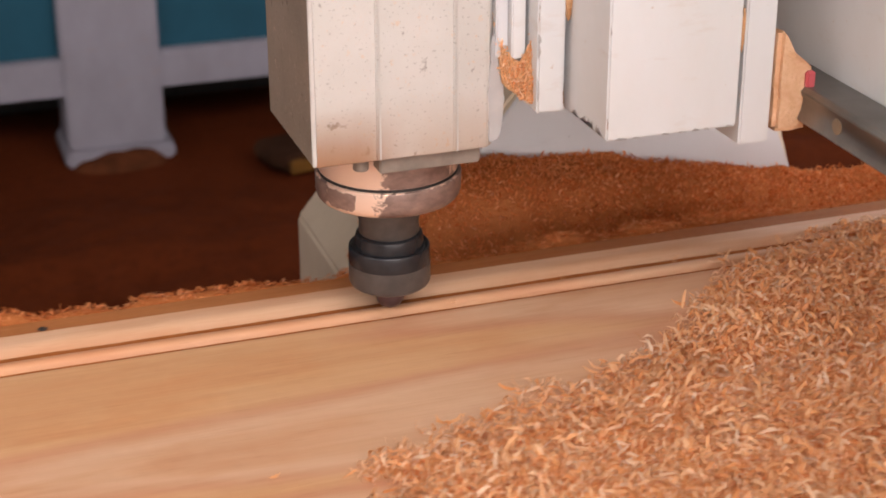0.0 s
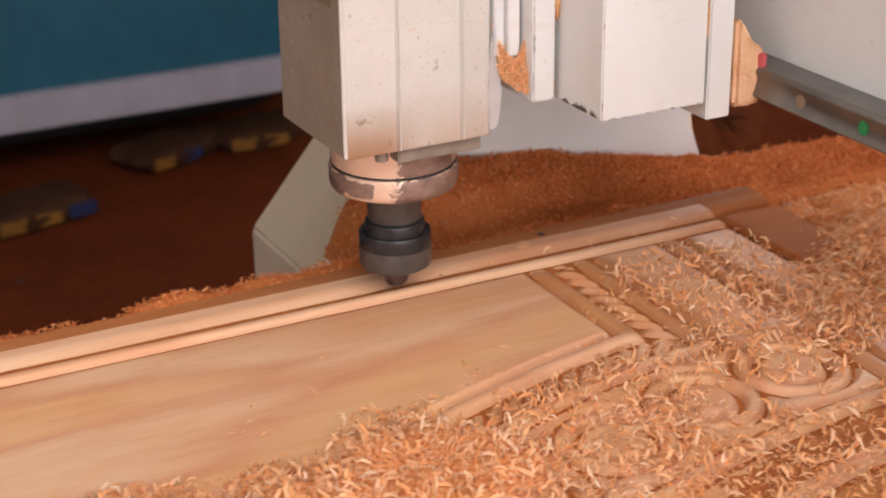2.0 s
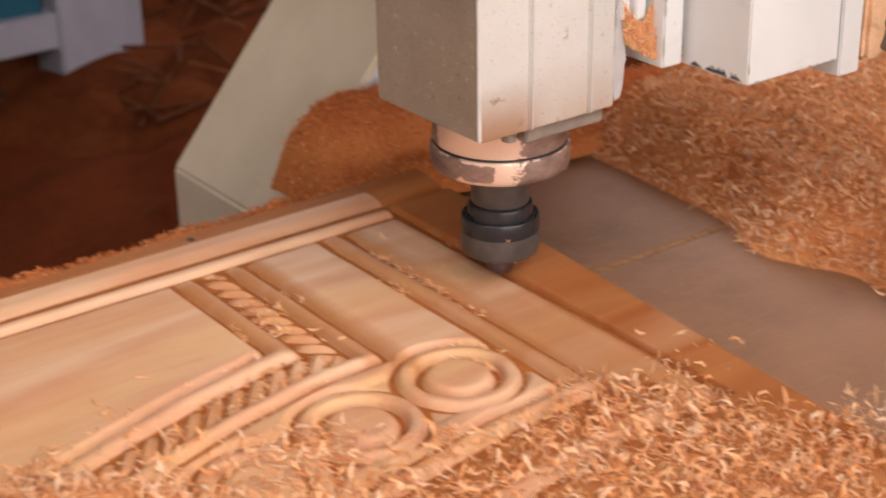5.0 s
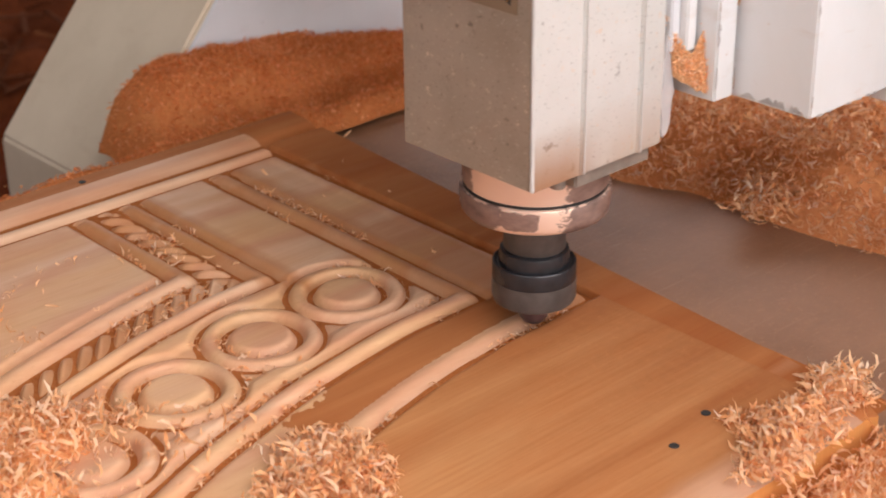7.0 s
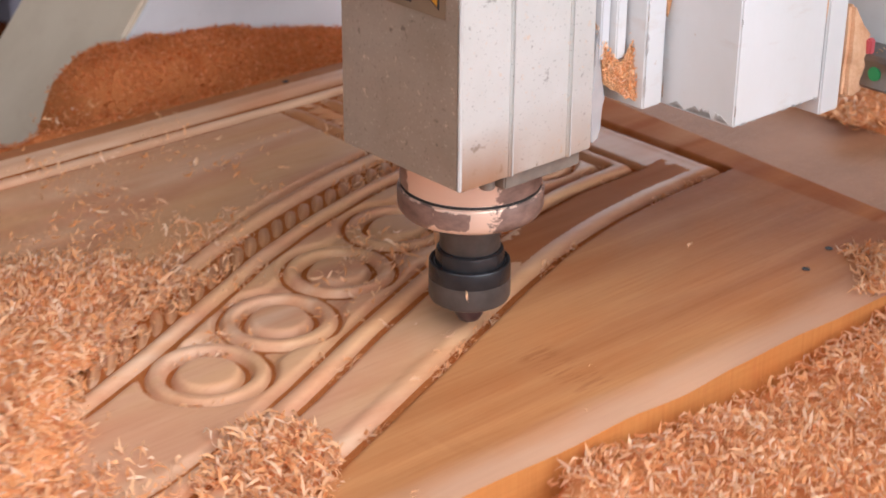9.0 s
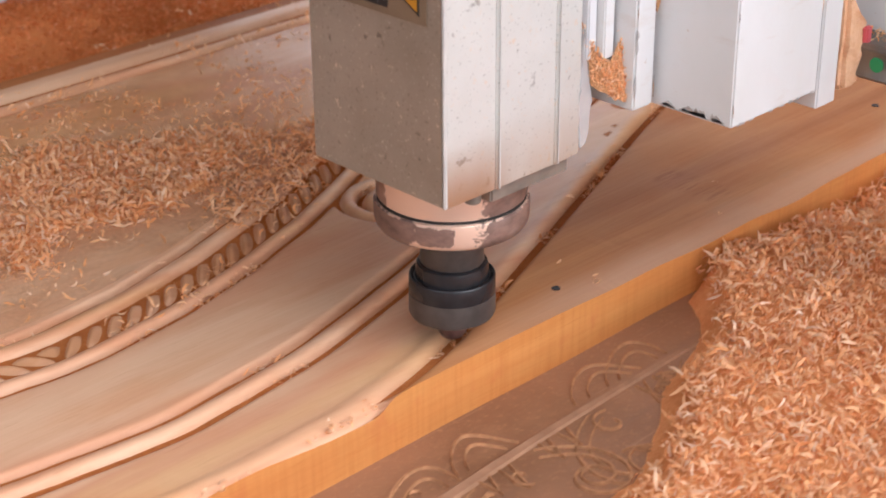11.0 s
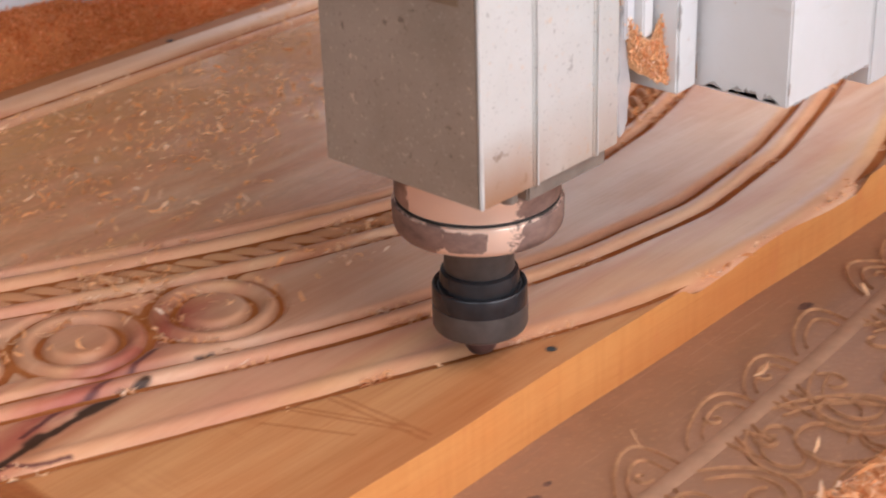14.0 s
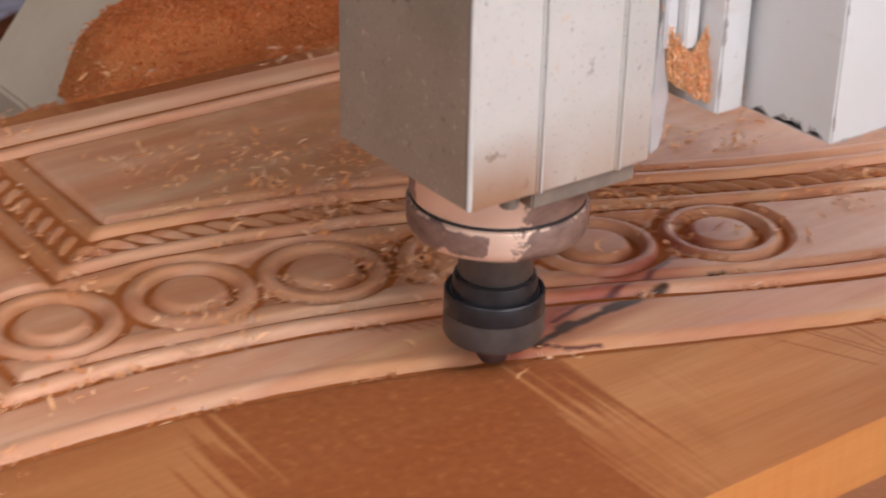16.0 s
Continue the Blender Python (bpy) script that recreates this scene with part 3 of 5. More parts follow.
def grid_mesh(name, xs, ys, z, smooth=True):
    """A sheet over the plan grid xs, ys with the heights z[j, i]."""
    nx, ny = len(xs), len(ys)
    gx, gy = np.meshgrid(xs, ys)
    co = np.stack([gx, gy, z], -1).reshape(-1, 3)
    i = (np.arange(ny - 1)[:, None] * nx + np.arange(nx - 1)[None, :]).ravel()
    faces = np.stack([i, i + 1, i + nx + 1, i + nx], 1)
    me = bpy.data.meshes.new(name)
    me.vertices.add(len(co))
    me.vertices.foreach_set("co", co.ravel())
    me.loops.add(faces.size)
    me.loops.foreach_set("vertex_index", faces.ravel())
    me.polygons.add(len(faces))
    me.polygons.foreach_set("loop_start", np.arange(0, faces.size, 4))
    me.update(calc_edges=True)
    me.polygons.foreach_set("use_smooth", np.full(len(faces), smooth))
    return me, gx, gy


def value_noise(x, y, scale, seed=0):
    """Smooth noise, about -1 to 1, over arrays of plan positions."""
    rng = np.random.RandomState(seed)
    tab = rng.rand(256, 256) * 2 - 1
    u, v = x / scale + 1000.37, y / scale + 1000.71
    iu, iv = np.floor(u).astype(int), np.floor(v).astype(int)
    fu, fv = u - iu, v - iv
    fu, fv = fu * fu * (3 - 2 * fu), fv * fv * (3 - 2 * fv)
    g = lambda a, b: tab[(iv + b) % 256, (iu + a) % 256]
    return (g(0, 0) * (1 - fu) + g(1, 0) * fu) * (1 - fv) + (g(0, 1) * (1 - fu) + g(1, 1) * fu) * fv


def smoothstep(a, b, x):
    t = np.clip((x - a) / (b - a), 0, 1)
    return t * t * (3 - 2 * t)


def chips_mesh(name, px, py, pz, seed, size=(0.005, 0.012), lift=0.6):
    """Curled shavings: each a bent, tapering strip of three quads."""
    rng = np.random.RandomState(seed)
    n = len(px)
    length = size[0] * 0.8 + (size[1] * 1.2 - size[0] * 0.8) * rng.rand(n) ** 1.4
    width = np.minimum(length * rng.uniform(0.12, 0.26, n), 0.0022)
    twist = rng.uniform(-2.2, 2.2, n)
    curl = rng.uniform(0.8, 4.4, n) * rng.choice([-1, 1], n)
    yaw, pitch, roll = rng.uniform(0, 2 * np.pi, n), rng.normal(0, lift, n), rng.uniform(-0.9, 0.9, n)
    cy, sy, cp, sp, cr, sr = np.cos(yaw), np.sin(yaw), np.cos(pitch), np.sin(pitch), np.cos(roll), np.sin(roll)
    fwd = np.stack([cy * cp, sy * cp, sp], 1)
    side0 = np.stack([-sy, cy, 0 * cy], 1)
    up0 = np.cross(fwd, side0)
    side = side0 * cr[:, None] + up0 * sr[:, None]
    up = np.cross(fwd, side)
    pts = np.zeros((n, 8, 3))
    x = z = np.zeros(n)
    k = 0
    for s in range(4):
        w = width * (0.35, 1.0, 0.85, 0.15)[s] * 0.5
        c = fwd * x[:, None] + up * z[:, None]
        tw = twist * s / 3.0
        edge = side * (np.cos(tw) * w)[:, None] + up * (np.sin(tw) * w)[:, None]
        pts[:, 2 * s] = c - edge
        pts[:, 2 * s + 1] = c + edge
        ang = curl * (s / 3.0 - 0.35)
        x = x + np.cos(ang) * length / 3
        z = z + np.sin(ang) * length / 3
    low = pts[:, :, 2].min(1)
    pts[:, :, 0] += px[:, None]
    pts[:, :, 1] += py[:, None]
    pts[:, :, 2] += (pz - low * 0.85)[:, None]
    base = np.arange(n)[:, None] * 8
    quads = np.concatenate([base + np.array([[2 * s, 2 * s + 2, 2 * s + 3, 2 * s + 1]]) for s in range(3)], 1).reshape(-1)
    me = bpy.data.meshes.new(name)
    me.vertices.add(n * 8)
    me.vertices.foreach_set("co", pts.ravel())
    me.loops.add(len(quads))
    me.loops.foreach_set("vertex_index", quads)
    me.polygons.add(len(quads) // 4)
    me.polygons.foreach_set("loop_start", np.arange(0, len(quads), 4))
    me.update(calc_edges=True)
    me.polygons.foreach_set("use_smooth", np.full(len(quads) // 4, True))
    return me


# ---- the shed ----
FLOOR_Z, BED_Z = -0.75, -0.036
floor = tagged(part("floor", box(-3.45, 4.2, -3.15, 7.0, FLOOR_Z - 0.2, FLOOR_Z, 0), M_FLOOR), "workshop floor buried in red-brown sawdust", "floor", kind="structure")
# Unseen walls and roof; their openings are placed to fit the added lamps.
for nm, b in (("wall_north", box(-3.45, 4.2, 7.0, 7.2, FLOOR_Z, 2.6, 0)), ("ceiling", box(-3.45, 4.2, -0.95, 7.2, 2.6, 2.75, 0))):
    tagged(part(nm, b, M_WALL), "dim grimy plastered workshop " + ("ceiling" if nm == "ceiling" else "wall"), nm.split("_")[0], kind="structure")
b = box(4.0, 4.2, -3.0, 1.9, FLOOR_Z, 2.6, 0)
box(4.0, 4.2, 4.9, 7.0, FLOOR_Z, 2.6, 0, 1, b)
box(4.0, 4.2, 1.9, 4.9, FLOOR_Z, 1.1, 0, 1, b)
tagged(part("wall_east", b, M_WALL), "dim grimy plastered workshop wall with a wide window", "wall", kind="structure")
# west gap, open south front and short roof are made to fit the lamps
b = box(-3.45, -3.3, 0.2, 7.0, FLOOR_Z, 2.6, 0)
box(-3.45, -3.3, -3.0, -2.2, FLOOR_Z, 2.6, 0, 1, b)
tagged(part("wall_west", b, M_WALL), "dim grimy plastered workshop wall with a gap for the added side lamp", "wall", kind="structure")
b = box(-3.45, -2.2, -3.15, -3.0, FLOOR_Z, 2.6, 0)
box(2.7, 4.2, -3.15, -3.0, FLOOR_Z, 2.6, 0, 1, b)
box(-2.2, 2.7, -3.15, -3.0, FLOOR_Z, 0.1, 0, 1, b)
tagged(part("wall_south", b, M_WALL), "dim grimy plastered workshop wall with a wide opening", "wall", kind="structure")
ground = tagged(part("ground", box(-60, 60, -60, 60, FLOOR_Z - 0.5, FLOOR_Z - 0.21, 0), M_WALL), "pale trodden earth outside the workshop", "ground", kind="structure")

# ---- the router's table ----
table = thing("router_table", "worn brown router table scored by old engraved cuts", "machine table", (0, 0, FLOOR_Z))
up = -FLOOR_Z
for y0, y1 in ((-0.50, 0.417), (0.421, 0.612)):
    part("bed_board", box(-1.3, 2.3, y0, y1, BED_Z - 0.02 + up, BED_Z + up, 0.0015), M_BED, table)
part("seam_dust", box(-1.3, 2.3, 0.4165, 0.4215, BED_Z - 0.012 + up, BED_Z + 0.0003 + up, 0), M_CUT, table, "pale dust packed in the joint of the bed boards")
part("bed_frame", box(-1.3, 2.3, -0.48, 0.60, BED_Z - 0.16 + up, BED_Z - 0.021 + up, 0.003), M_BEIGE, table, "cream steel bed frame")
for lx in (-1.2, 2.1):
    for ly in (-0.44, 0.50):
        part("leg", box(lx, lx + 0.1, ly, ly + 0.08, 0, BED_Z - 0.161 + up, 0.003), M_BEIGE, table)


# ---- the carved panel ----
def arch(u, keys):
    return np.interp(u, *zip(*keys))


def smooth_curve(keys):
    """The keys smoothed into a table of heights over |x|."""
    u = np.linspace(-0.1, 0.9, 1001)
    v = arch(np.abs(u), keys)
    k = np.hanning(61)
    v = np.convolve(np.pad(v, 30, mode="edge"), k / k.sum(), "valid")
    return lambda a: np.interp(a, u, v)


OUTER = smooth_curve(((0, -0.002), (0.08, 0.002), (0.14, 0.014), (0.2, 0.035), (0.3, 0.075), (0.4, 0.115), (0.5, 0.156), (0.56, 0.177), (0.62, 0.191), (0.68, 0.199), (0.76, 0.203)))
INNER = smooth_curve(((0, 0.071), (0.1, 0.083), (0.15, 0.096), (0.2, 0.110), (0.26, 0.129), (0.31, 0.150), (0.38, 0.183), (0.47, 0.221), (0.55, 0.246), (0.64, 0.262), (0.76, 0.266)))
PANEL = smooth_curve(((0, 0.205), (0.07, 0.214), (0.133, 0.231), (0.2, 0.255), (0.26, 0.283), (0.32, 0.314), (0.386, 0.347), (0.45, 0.372), (0.51, 0.390), (0.578, 0.404), (0.8, 0.41)))
RINGS = ((0.284, 0.1945), (0.356, 0.2225), (0.4285, 0.254), (0.503, 0.2825), (0.576, 0.300), (0.651, 0.3105))


def bead(d, w, deep=0.0082, quirk=0.0015):
    """A flattened moulding of width w between two narrow flat-bottomed quirks."""
    t = np.clip((d - quirk) / (w - 2 * quirk), 0, 1)
    return -deep + (deep + 0.0003) * np.clip(1 - np.abs(2 * t - 1) ** 2.6, 0, 1) ** 0.55


def soften(a):
    """One light smoothing pass, as a cutter's round nose leaves."""
    for axis in (0, 1):
        p = np.pad(a, [(1, 1) if k == axis else (0, 0) for k in (0, 1)], mode="edge")
        a = 0.25 * np.take(p, range(0, a.shape[axis]), axis) + 0.5 * a + 0.25 * np.take(p, range(2, a.shape[axis] + 2), axis)
    return a


def carve(x, y):
    u = np.abs(x)
    slope = lambda f: 1 / np.sqrt(1 + ((f(u + 0.004) - f(u - 0.004)) / 0.008) ** 2)
    dp = np.maximum(u - 0.578, (PANEL(u) - y) * slope(PANEL))
    di = np.maximum(u - 0.691, (INNER(u) - y) * slope(INNER))
    do = np.maximum(np.maximum(u - 0.757, (OUTER(u) - y) * slope(OUTER)), y - 0.538)
    z = np.zeros_like(x)
    # inner panel: a long chamfer down to its moulding
    z = np.where(dp < 0, -0.0058 * smoothstep(-0.0042, 0, dp), z)
    z = np.where((dp >= 0) & (dp < 0.018), bead(dp, 0.018), z)
    # rope
    side = (u - 0.578) > (PANEL(u) - y)
    s = np.where(side, y, u)
    f = s / 0.0158 + (dp - 0.018) / 0.019 * 1.05
    f = f - np.floor(f)
    # each strand drops off steeply on its outer side and thins out towards the next
    strand = smoothstep(0.0, 0.20, f) * np.clip(1 - f, 0, 1) ** 0.75 * 1.22
    across = np.sin(np.pi * np.clip((dp - 0.018) / 0.019, 0, 1)) ** 0.30
    z = np.where((dp >= 0.018) & (dp < 0.037), -0.0086 + 0.0088 * np.clip(0.08 + 0.92 * strand, 0, 1) * across, z)
    z = np.where((dp >= 0.037) & (dp < 0.053), bead(dp - 0.037, 0.016), z)
    # field with the rings
    fieldmask = (dp >= 0.053) & (di < 0)
    ease = lambda d: -0.0062 * smoothstep(0.0062, 0.0, d) ** 1.3
    z = np.where(fieldmask, -0.0006 + ease(dp - 0.053) + ease(-di), z)
    yc = np.interp(u, [c[0] for c in RINGS], [c[1] for c in RINGS])
    r = np.full_like(x, 9.0)
    for cx, cy in RINGS:
        r = np.minimum(r, np.hypot(u - cx, y - cy))
    inrow = (u > 0.284) & (u < 0.651) & (np.abs(y - yc) < 0.034)
    tri = smoothstep(0.0383, 0.0405, r) * smoothstep(0.034, 0.028, np.abs(y - yc)) * smoothstep(0.004, 0.014, np.abs(y - yc))
    zr = np.where(r < 0.0240, -0.0004 - 0.0098 * np.clip((r - 0.0165) / 0.0066, 0, 1) ** 1.7, 0)
    zr = np.where((r >= 0.0240) & (r < 0.0383), bead(r - 0.0240, 0.0143) + 0.0004, zr)
    z = np.where(fieldmask & (r < 0.0383), zr, z)
    z = np.where(fieldmask & (r >= 0.0383) & inrow, -0.0006 - 0.0030 * tri + ease(dp - 0.053) + ease(-di), z)
    z = np.where(fieldmask & (r >= 0.0383) & (r < 0.0408), np.minimum(z, -0.0056), z)
    # inner frame moulding, flat, outer bead
    z = np.where((di >= 0) & (di < 0.018), bead(di, 0.018), z)
    flat = (di >= 0.018) & (do < 0)
    z = np.where(flat, -0.0012 + ease(di - 0.018), z)
    z = np.where(flat & (do > -0.013), -0.0080 * (1 - np.sqrt(np.clip(1 - (1 + do / 0.013) ** 2, 0, 1))), z)
    # the upright mouldings end in round noses before the far side
    nose = 0.5165 - y
    cap = -0.0098 + 0.0102 * np.sqrt(np.clip(1 - (1 - np.clip(nose / 0.0085, 0, 1)) ** 2, 0, 1))
    banded = ((dp >= 0) & (dp < 0.053)) | ((di >= 0) & (di < 0.018))
    z = np.where(banded & (nose < 0.0085), np.minimum(z, np.where(nose > 0, cap, -0.002)), z)
    z = np.where((dp < 0) | fieldmask | flat, np.minimum(z, -0.0006 + ease(0.521 - y)), z)
    # plain strip along the straight far side
    top = (y > 0.521) & (do < 0) & (u < 0.757)
    z = np.where(top, bead(y - 0.521, 0.017), z)
    # outline cut, then the waste
    v = -0.0082 * smoothstep(0.0062, 0.0040, do)
    v = np.where(y > 0.538, -0.0105 * (1 - np.clip((y - 0.538) / 0.019, 0, 1)) ** 2.2, v)
    z = np.where(do >= 0, v, z)
    return z, do


xs = np.arange(-0.835, 0.8351, 0.00135)
ys = np.linspace(0.0, 0.5805, 470)
gx, gy = np.meshgrid(xs, ys)
outside = carve(gx, gy)[1]
gz = sum(carve(gx + a * 0.0006, gy + b_ * 0.0006)[0] for a in (-1, 0, 1) for b_ in (-1, 0, 1)) / 9
gz = 0.5 * soften(gz) + 0.5 * soften(soften(gz))
gz = gz + value_noise(gx, gy, 0.006, 3) * 0.00006 + value_noise(gx * 0.2, gy, 0.004, 4) * 0.00007
# worn wane along the near edge
gz = gz - 0.0055 * np.clip(1 - gy / 0.021, 0, 1) ** 1.4 * smoothstep(0.20, 0.42, gx) * (1 + 0.4 * value_noise(gx, gy * 0, 0.05, 9))
# the near edge is planed thin and wavy where the waste begins, the right end runs slightly out of square
gy2 = gy + np.where(gy < 0.02, value_noise(gx, gx * 0, 0.09, 8) * 0.0016 * (1 - gy / 0.02), 0)
gx2 = gx + np.where(gx > 0.757, (gx - 0.757) / 0.078 * (-0.062 + gy * 0.075), 0)
me, _, _ = grid_mesh("carved_face", xs, ys, gz)
me.vertices.foreach_set("co", np.stack([gx2, gy2, gz], -1).ravel())
me.update()
panel = thing("carved_headboard", "pale reddish hardwood headboard carved with rings and rope moulding", "carved panel")
face = part("carved_face", me, M_CARVED, panel)
me.materials.append(M_WASTE)
me.materials.append(M_RAW)
c = 0.25 * (outside[:-1, :-1] + outside[1:, :-1] + outside[:-1, 1:] + outside[1:, 1:])
yc_ = 0.5 * (gy[:-1, :-1] + gy[1:, 1:])
band = value_noise(gx[:-1, :-1] * 0.8, gy[:-1, :-1] * 1.6, 0.05, 31) + value_noise(gx[:-1, :-1], gy[:-1, :-1] * 3, 0.02, 32) * 0.3 + value_noise(gx[:-1, :-1] * 3, gy[:-1, :-1], 0.008, 33) * 0.2
missed = (c < -0.014) & (gx[:-1, :-1] > 0.44) & (gx[:-1, :-1] < 0.735) & (gy[:-1, :-1] < INNER(gx[:-1, :-1]) - 0.021) & (band > -0.35 + 1.2 * smoothstep(0.62, 0.44, gx[:-1, :-1]))
waste = missed | ((c > 0.003) & (yc_ < 0.53)) | (np.abs(0.5 * (gx[:-1, :-1] + gx[1:, 1:])) > 0.762) | (yc_ > 0.566)
raw = missed | ((gx[:-1, :-1] > 0.762) & (yc_ < 0.575))
me.polygons.foreach_set("material_index", np.where(raw, 2, waste.astype(np.int32)).ravel().astype(np.int32))


# red dust settled in the quirks and hollows, darkened to carry their shade too
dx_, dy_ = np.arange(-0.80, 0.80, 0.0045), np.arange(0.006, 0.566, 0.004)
dme, dgx, dgy = grid_mesh("shaded_groove_dust", dx_, dy_, np.zeros((len(dy_), len(dx_))))
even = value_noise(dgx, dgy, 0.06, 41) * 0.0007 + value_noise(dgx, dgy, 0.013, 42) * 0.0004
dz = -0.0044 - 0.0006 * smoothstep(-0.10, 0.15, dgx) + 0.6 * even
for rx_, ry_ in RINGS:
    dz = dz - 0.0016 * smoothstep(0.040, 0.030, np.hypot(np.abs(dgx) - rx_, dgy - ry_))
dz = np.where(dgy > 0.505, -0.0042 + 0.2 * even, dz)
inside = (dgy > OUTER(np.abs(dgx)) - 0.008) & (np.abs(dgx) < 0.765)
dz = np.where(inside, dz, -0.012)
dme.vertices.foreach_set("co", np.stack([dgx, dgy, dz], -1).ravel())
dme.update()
part("shaded_groove_dust", dme, M_GROOVE, panel, "red sawdust settled in the carved hollows, darkened for their shade")


def skirt(line, name):
    """An upright edge below a border line of the face, down to the bed."""
    n = len(line)
    rows = 5
    b = bmesh.new()
    vs = [[b.verts.new((x, y, z + (BED_Z - z) * k / (rows - 1))) for x, y, z in line] for k in range(rows)]
    for k in range(rows - 1):
        for i in range(n - 1):
            b.faces.new((vs[k][i], vs[k + 1][i], vs[k + 1][i + 1], vs[k][i + 1]))
    return b


P3 = np.stack([gx2, gy2, gz], -1)
part("near_edge", skirt(P3[0], "near"), M_SAWN, panel, "orange sawn edge of the board")
part("far_edge", skirt(P3[-1][::-1], "far"), M_SAWN, panel)
part("end_edge", skirt(P3[:, -1], "end"), M_SAWN, panel)
part("end_edge", skirt(P3[::-1, 0], "end"), M_SAWN, panel)
for sx, sy in ((0.621, 0.571), (-0.005, 0.569), (0.260, 0.022), (-0.203, 0.015), (0.697, 0.060), (0.659, 0.050)):
    part("screw", lathe(((0.0027, -0.001), (0.0029, 0.0002), (0.0024, 0.0006), (0.0010, 0.0003)), 20, sx, sy), M_DARK, panel, "dark sunk screw head")

# ---- the gantry: far leg, beam and rail, in the space of the cutter's x ----
gantry = thing("router_gantry", "cream and white painted steel router gantry with a steel guide rail", "machine gantry")
leg_side = prism([(0.038, -0.62), (0.038, -0.10), (0.370, 0.30), (0.405, 0.30), (0.395, -0.005), (0.425, -0.10), (0.425, -0.62)], 0.745, 0.925, "y", 0.003)
part("leg", leg_side, M_BEIGE, gantry, "cream slanted box leg")
part("side_plate", prism([(0.088, -0.045), (0.356, 0.28), (0.398, 0.28), (0.388, -0.002), (0.412, -0.06), (0.09, -0.06)], 0.7405, 0.7445, "y", 0.001), M_GREYP, gantry, "pale grey plate with rough cut edges")
jr = random.Random(12)
for k in range(7, 16):
    f0, f1 = k / 16 + jr.uniform(0, 0.02), (k + 1) / 16 - jr.uniform(0, 0.022)
    at = lambda f, w: (0.0800 + 0.268 * f + w, -0.058 + 0.320 * f)
    ws = [jr.uniform(0.002, 0.0085) for q in range(3)]
    fm = (f0 + f1) / 2
    part("joint_gap", prism([at(f0, 0), at(fm, -0.001), at(f1, 0), at(f1, ws[0]), at(fm, ws[1]), at(f0, ws[2])], 0.7395, 0.7448, "y", 0), M_DARK, gantry, "dark ragged joint")
part("foot_ledge", box(0.05, 0.62, 0.625, 0.7395, -0.075, -0.06, 0.002), M_BEIGE, gantry)
part("beam", box(0.2275, 0.40, -0.55, 0.9, 0.1495, 0.45, 0.003), M_WHITE, gantry, "white painted beam")
part("rail", prism([(0.2035, 0.1400), (0.2270, 0.1400), (0.2270, 0.1615), (0.2035, 0.1615), (0.2005, 0.1590), (0.2025, 0.1545), (0.2025, 0.1475), (0.2005, 0.1425)], -0.54, 0.72, "y", 0.0005), M_STEEL, gantry, "steel linear guide rail")
for k in range(20):
    b = lathe(((0.0001, -0.0004), (0.0044, -0.0004), (0.0044, 0.0003), (0.0001, 0.0003)), 20)
    bmesh.ops.rotate(b, verts=b.verts[:], cent=(0, 0, 0), matrix=Matrix.Rotation(radians(-90), 3, "Y"))
    bmesh.ops.translate(b, verts=b.verts[:], vec=(0.2020, -0.535 + k * 0.06, 0.1508))
    part("bolt_cap", b, M_GREEN if k % 5 in (4, 2) else M_TAN, gantry)

rr = np.random.RandomState(35)
cy_ = rr.normal(-0.16, 0.09, 700)
tagged(part("crumb_layer", chips_mesh("crumb_layer", rr.uniform(0.206, 0.2265, 700), cy_, 0.1612 + 0.004 * rr.rand(700) * np.exp(-((cy_ + 0.14) / 0.05) ** 2), 36, (0.002, 0.006), 0.6), M_CHIP, gantry), "wood crumbs on the guide rail", kind="stuff")

M_BLOCK = sawdust_material("dust_caked_block", (0.60, 0.31, 0.155), (0.80, 0.52, 0.33), 420)
M_RIB = plain("edge_highlight_metal", (0.57, 0.55, 0.515), 0.4, 0.1, 0.1, 60)
M_FLANGE = plain("dusty_grey_flange", (0.24, 0.20, 0.165), 0.5, 0.2, 0.3, 60)
# ---- the spindle unit, in the space of the cutter's tip ----
unit = thing("spindle_unit", "square aluminium router spindle with black collet nut on white cover boxes", "spindle")
bx0, bx1, by0, by1, bz = -0.0585, 0.0470, -0.0555, 0.0460, 0.119
prof = [(bx0, by0), (-0.0224, by0), (-0.0222, by0 - 0.0018), (-0.0206, by0 - 0.0018), (-0.0204, by0), (0.0231, by0), (0.0233, by0 - 0.0018), (0.0249, by0 - 0.0018), (0.0251, by0), (0.0432, by0 + 0.0005), (bx1, by0 + 0.0045), (bx1, by1), (bx0, by1)]
body = part("motor_case", prism(prof, bz, 0.42, "z", 0.0008), M_BODY, unit, "dusty square aluminium motor case")
# Thin strips put the edge highlights of ribs and corner into the colour.
for rx in (-0.0214, 0.0241):
    part("case_rib", box(rx - 0.0005, rx + 0.0005, by0 - 0.0022, by0 - 0.0019, bz + 0.001, 0.42, 0.0002), M_RIB, unit, "rib strip with its highlight in the colour")
part("case_corner", box(bx0 - 0.0019, bx0 + 0.0006, by0 - 0.0006, by0 + 0.0011, bz + 0.0008, 0.42, 0.0005), M_RIB, unit, "rubbed corner of the case with its highlight in the colour")
part("shaded_side", box(bx0 - 0.0018, bx0 - 0.0002, by0 + 0.001, by1 - 0.001, bz + 0.001, 0.42, 0.0006), M_SIDE, unit, "dust-speckled side of the case with its shade in the colour")
b = box(-0.020, 0.0405, -0.0500, 0.040, 0.1085, 0.1188, 0.0010)
part("base_flange", b, M_FLANGE, unit, "grey steel base flange")
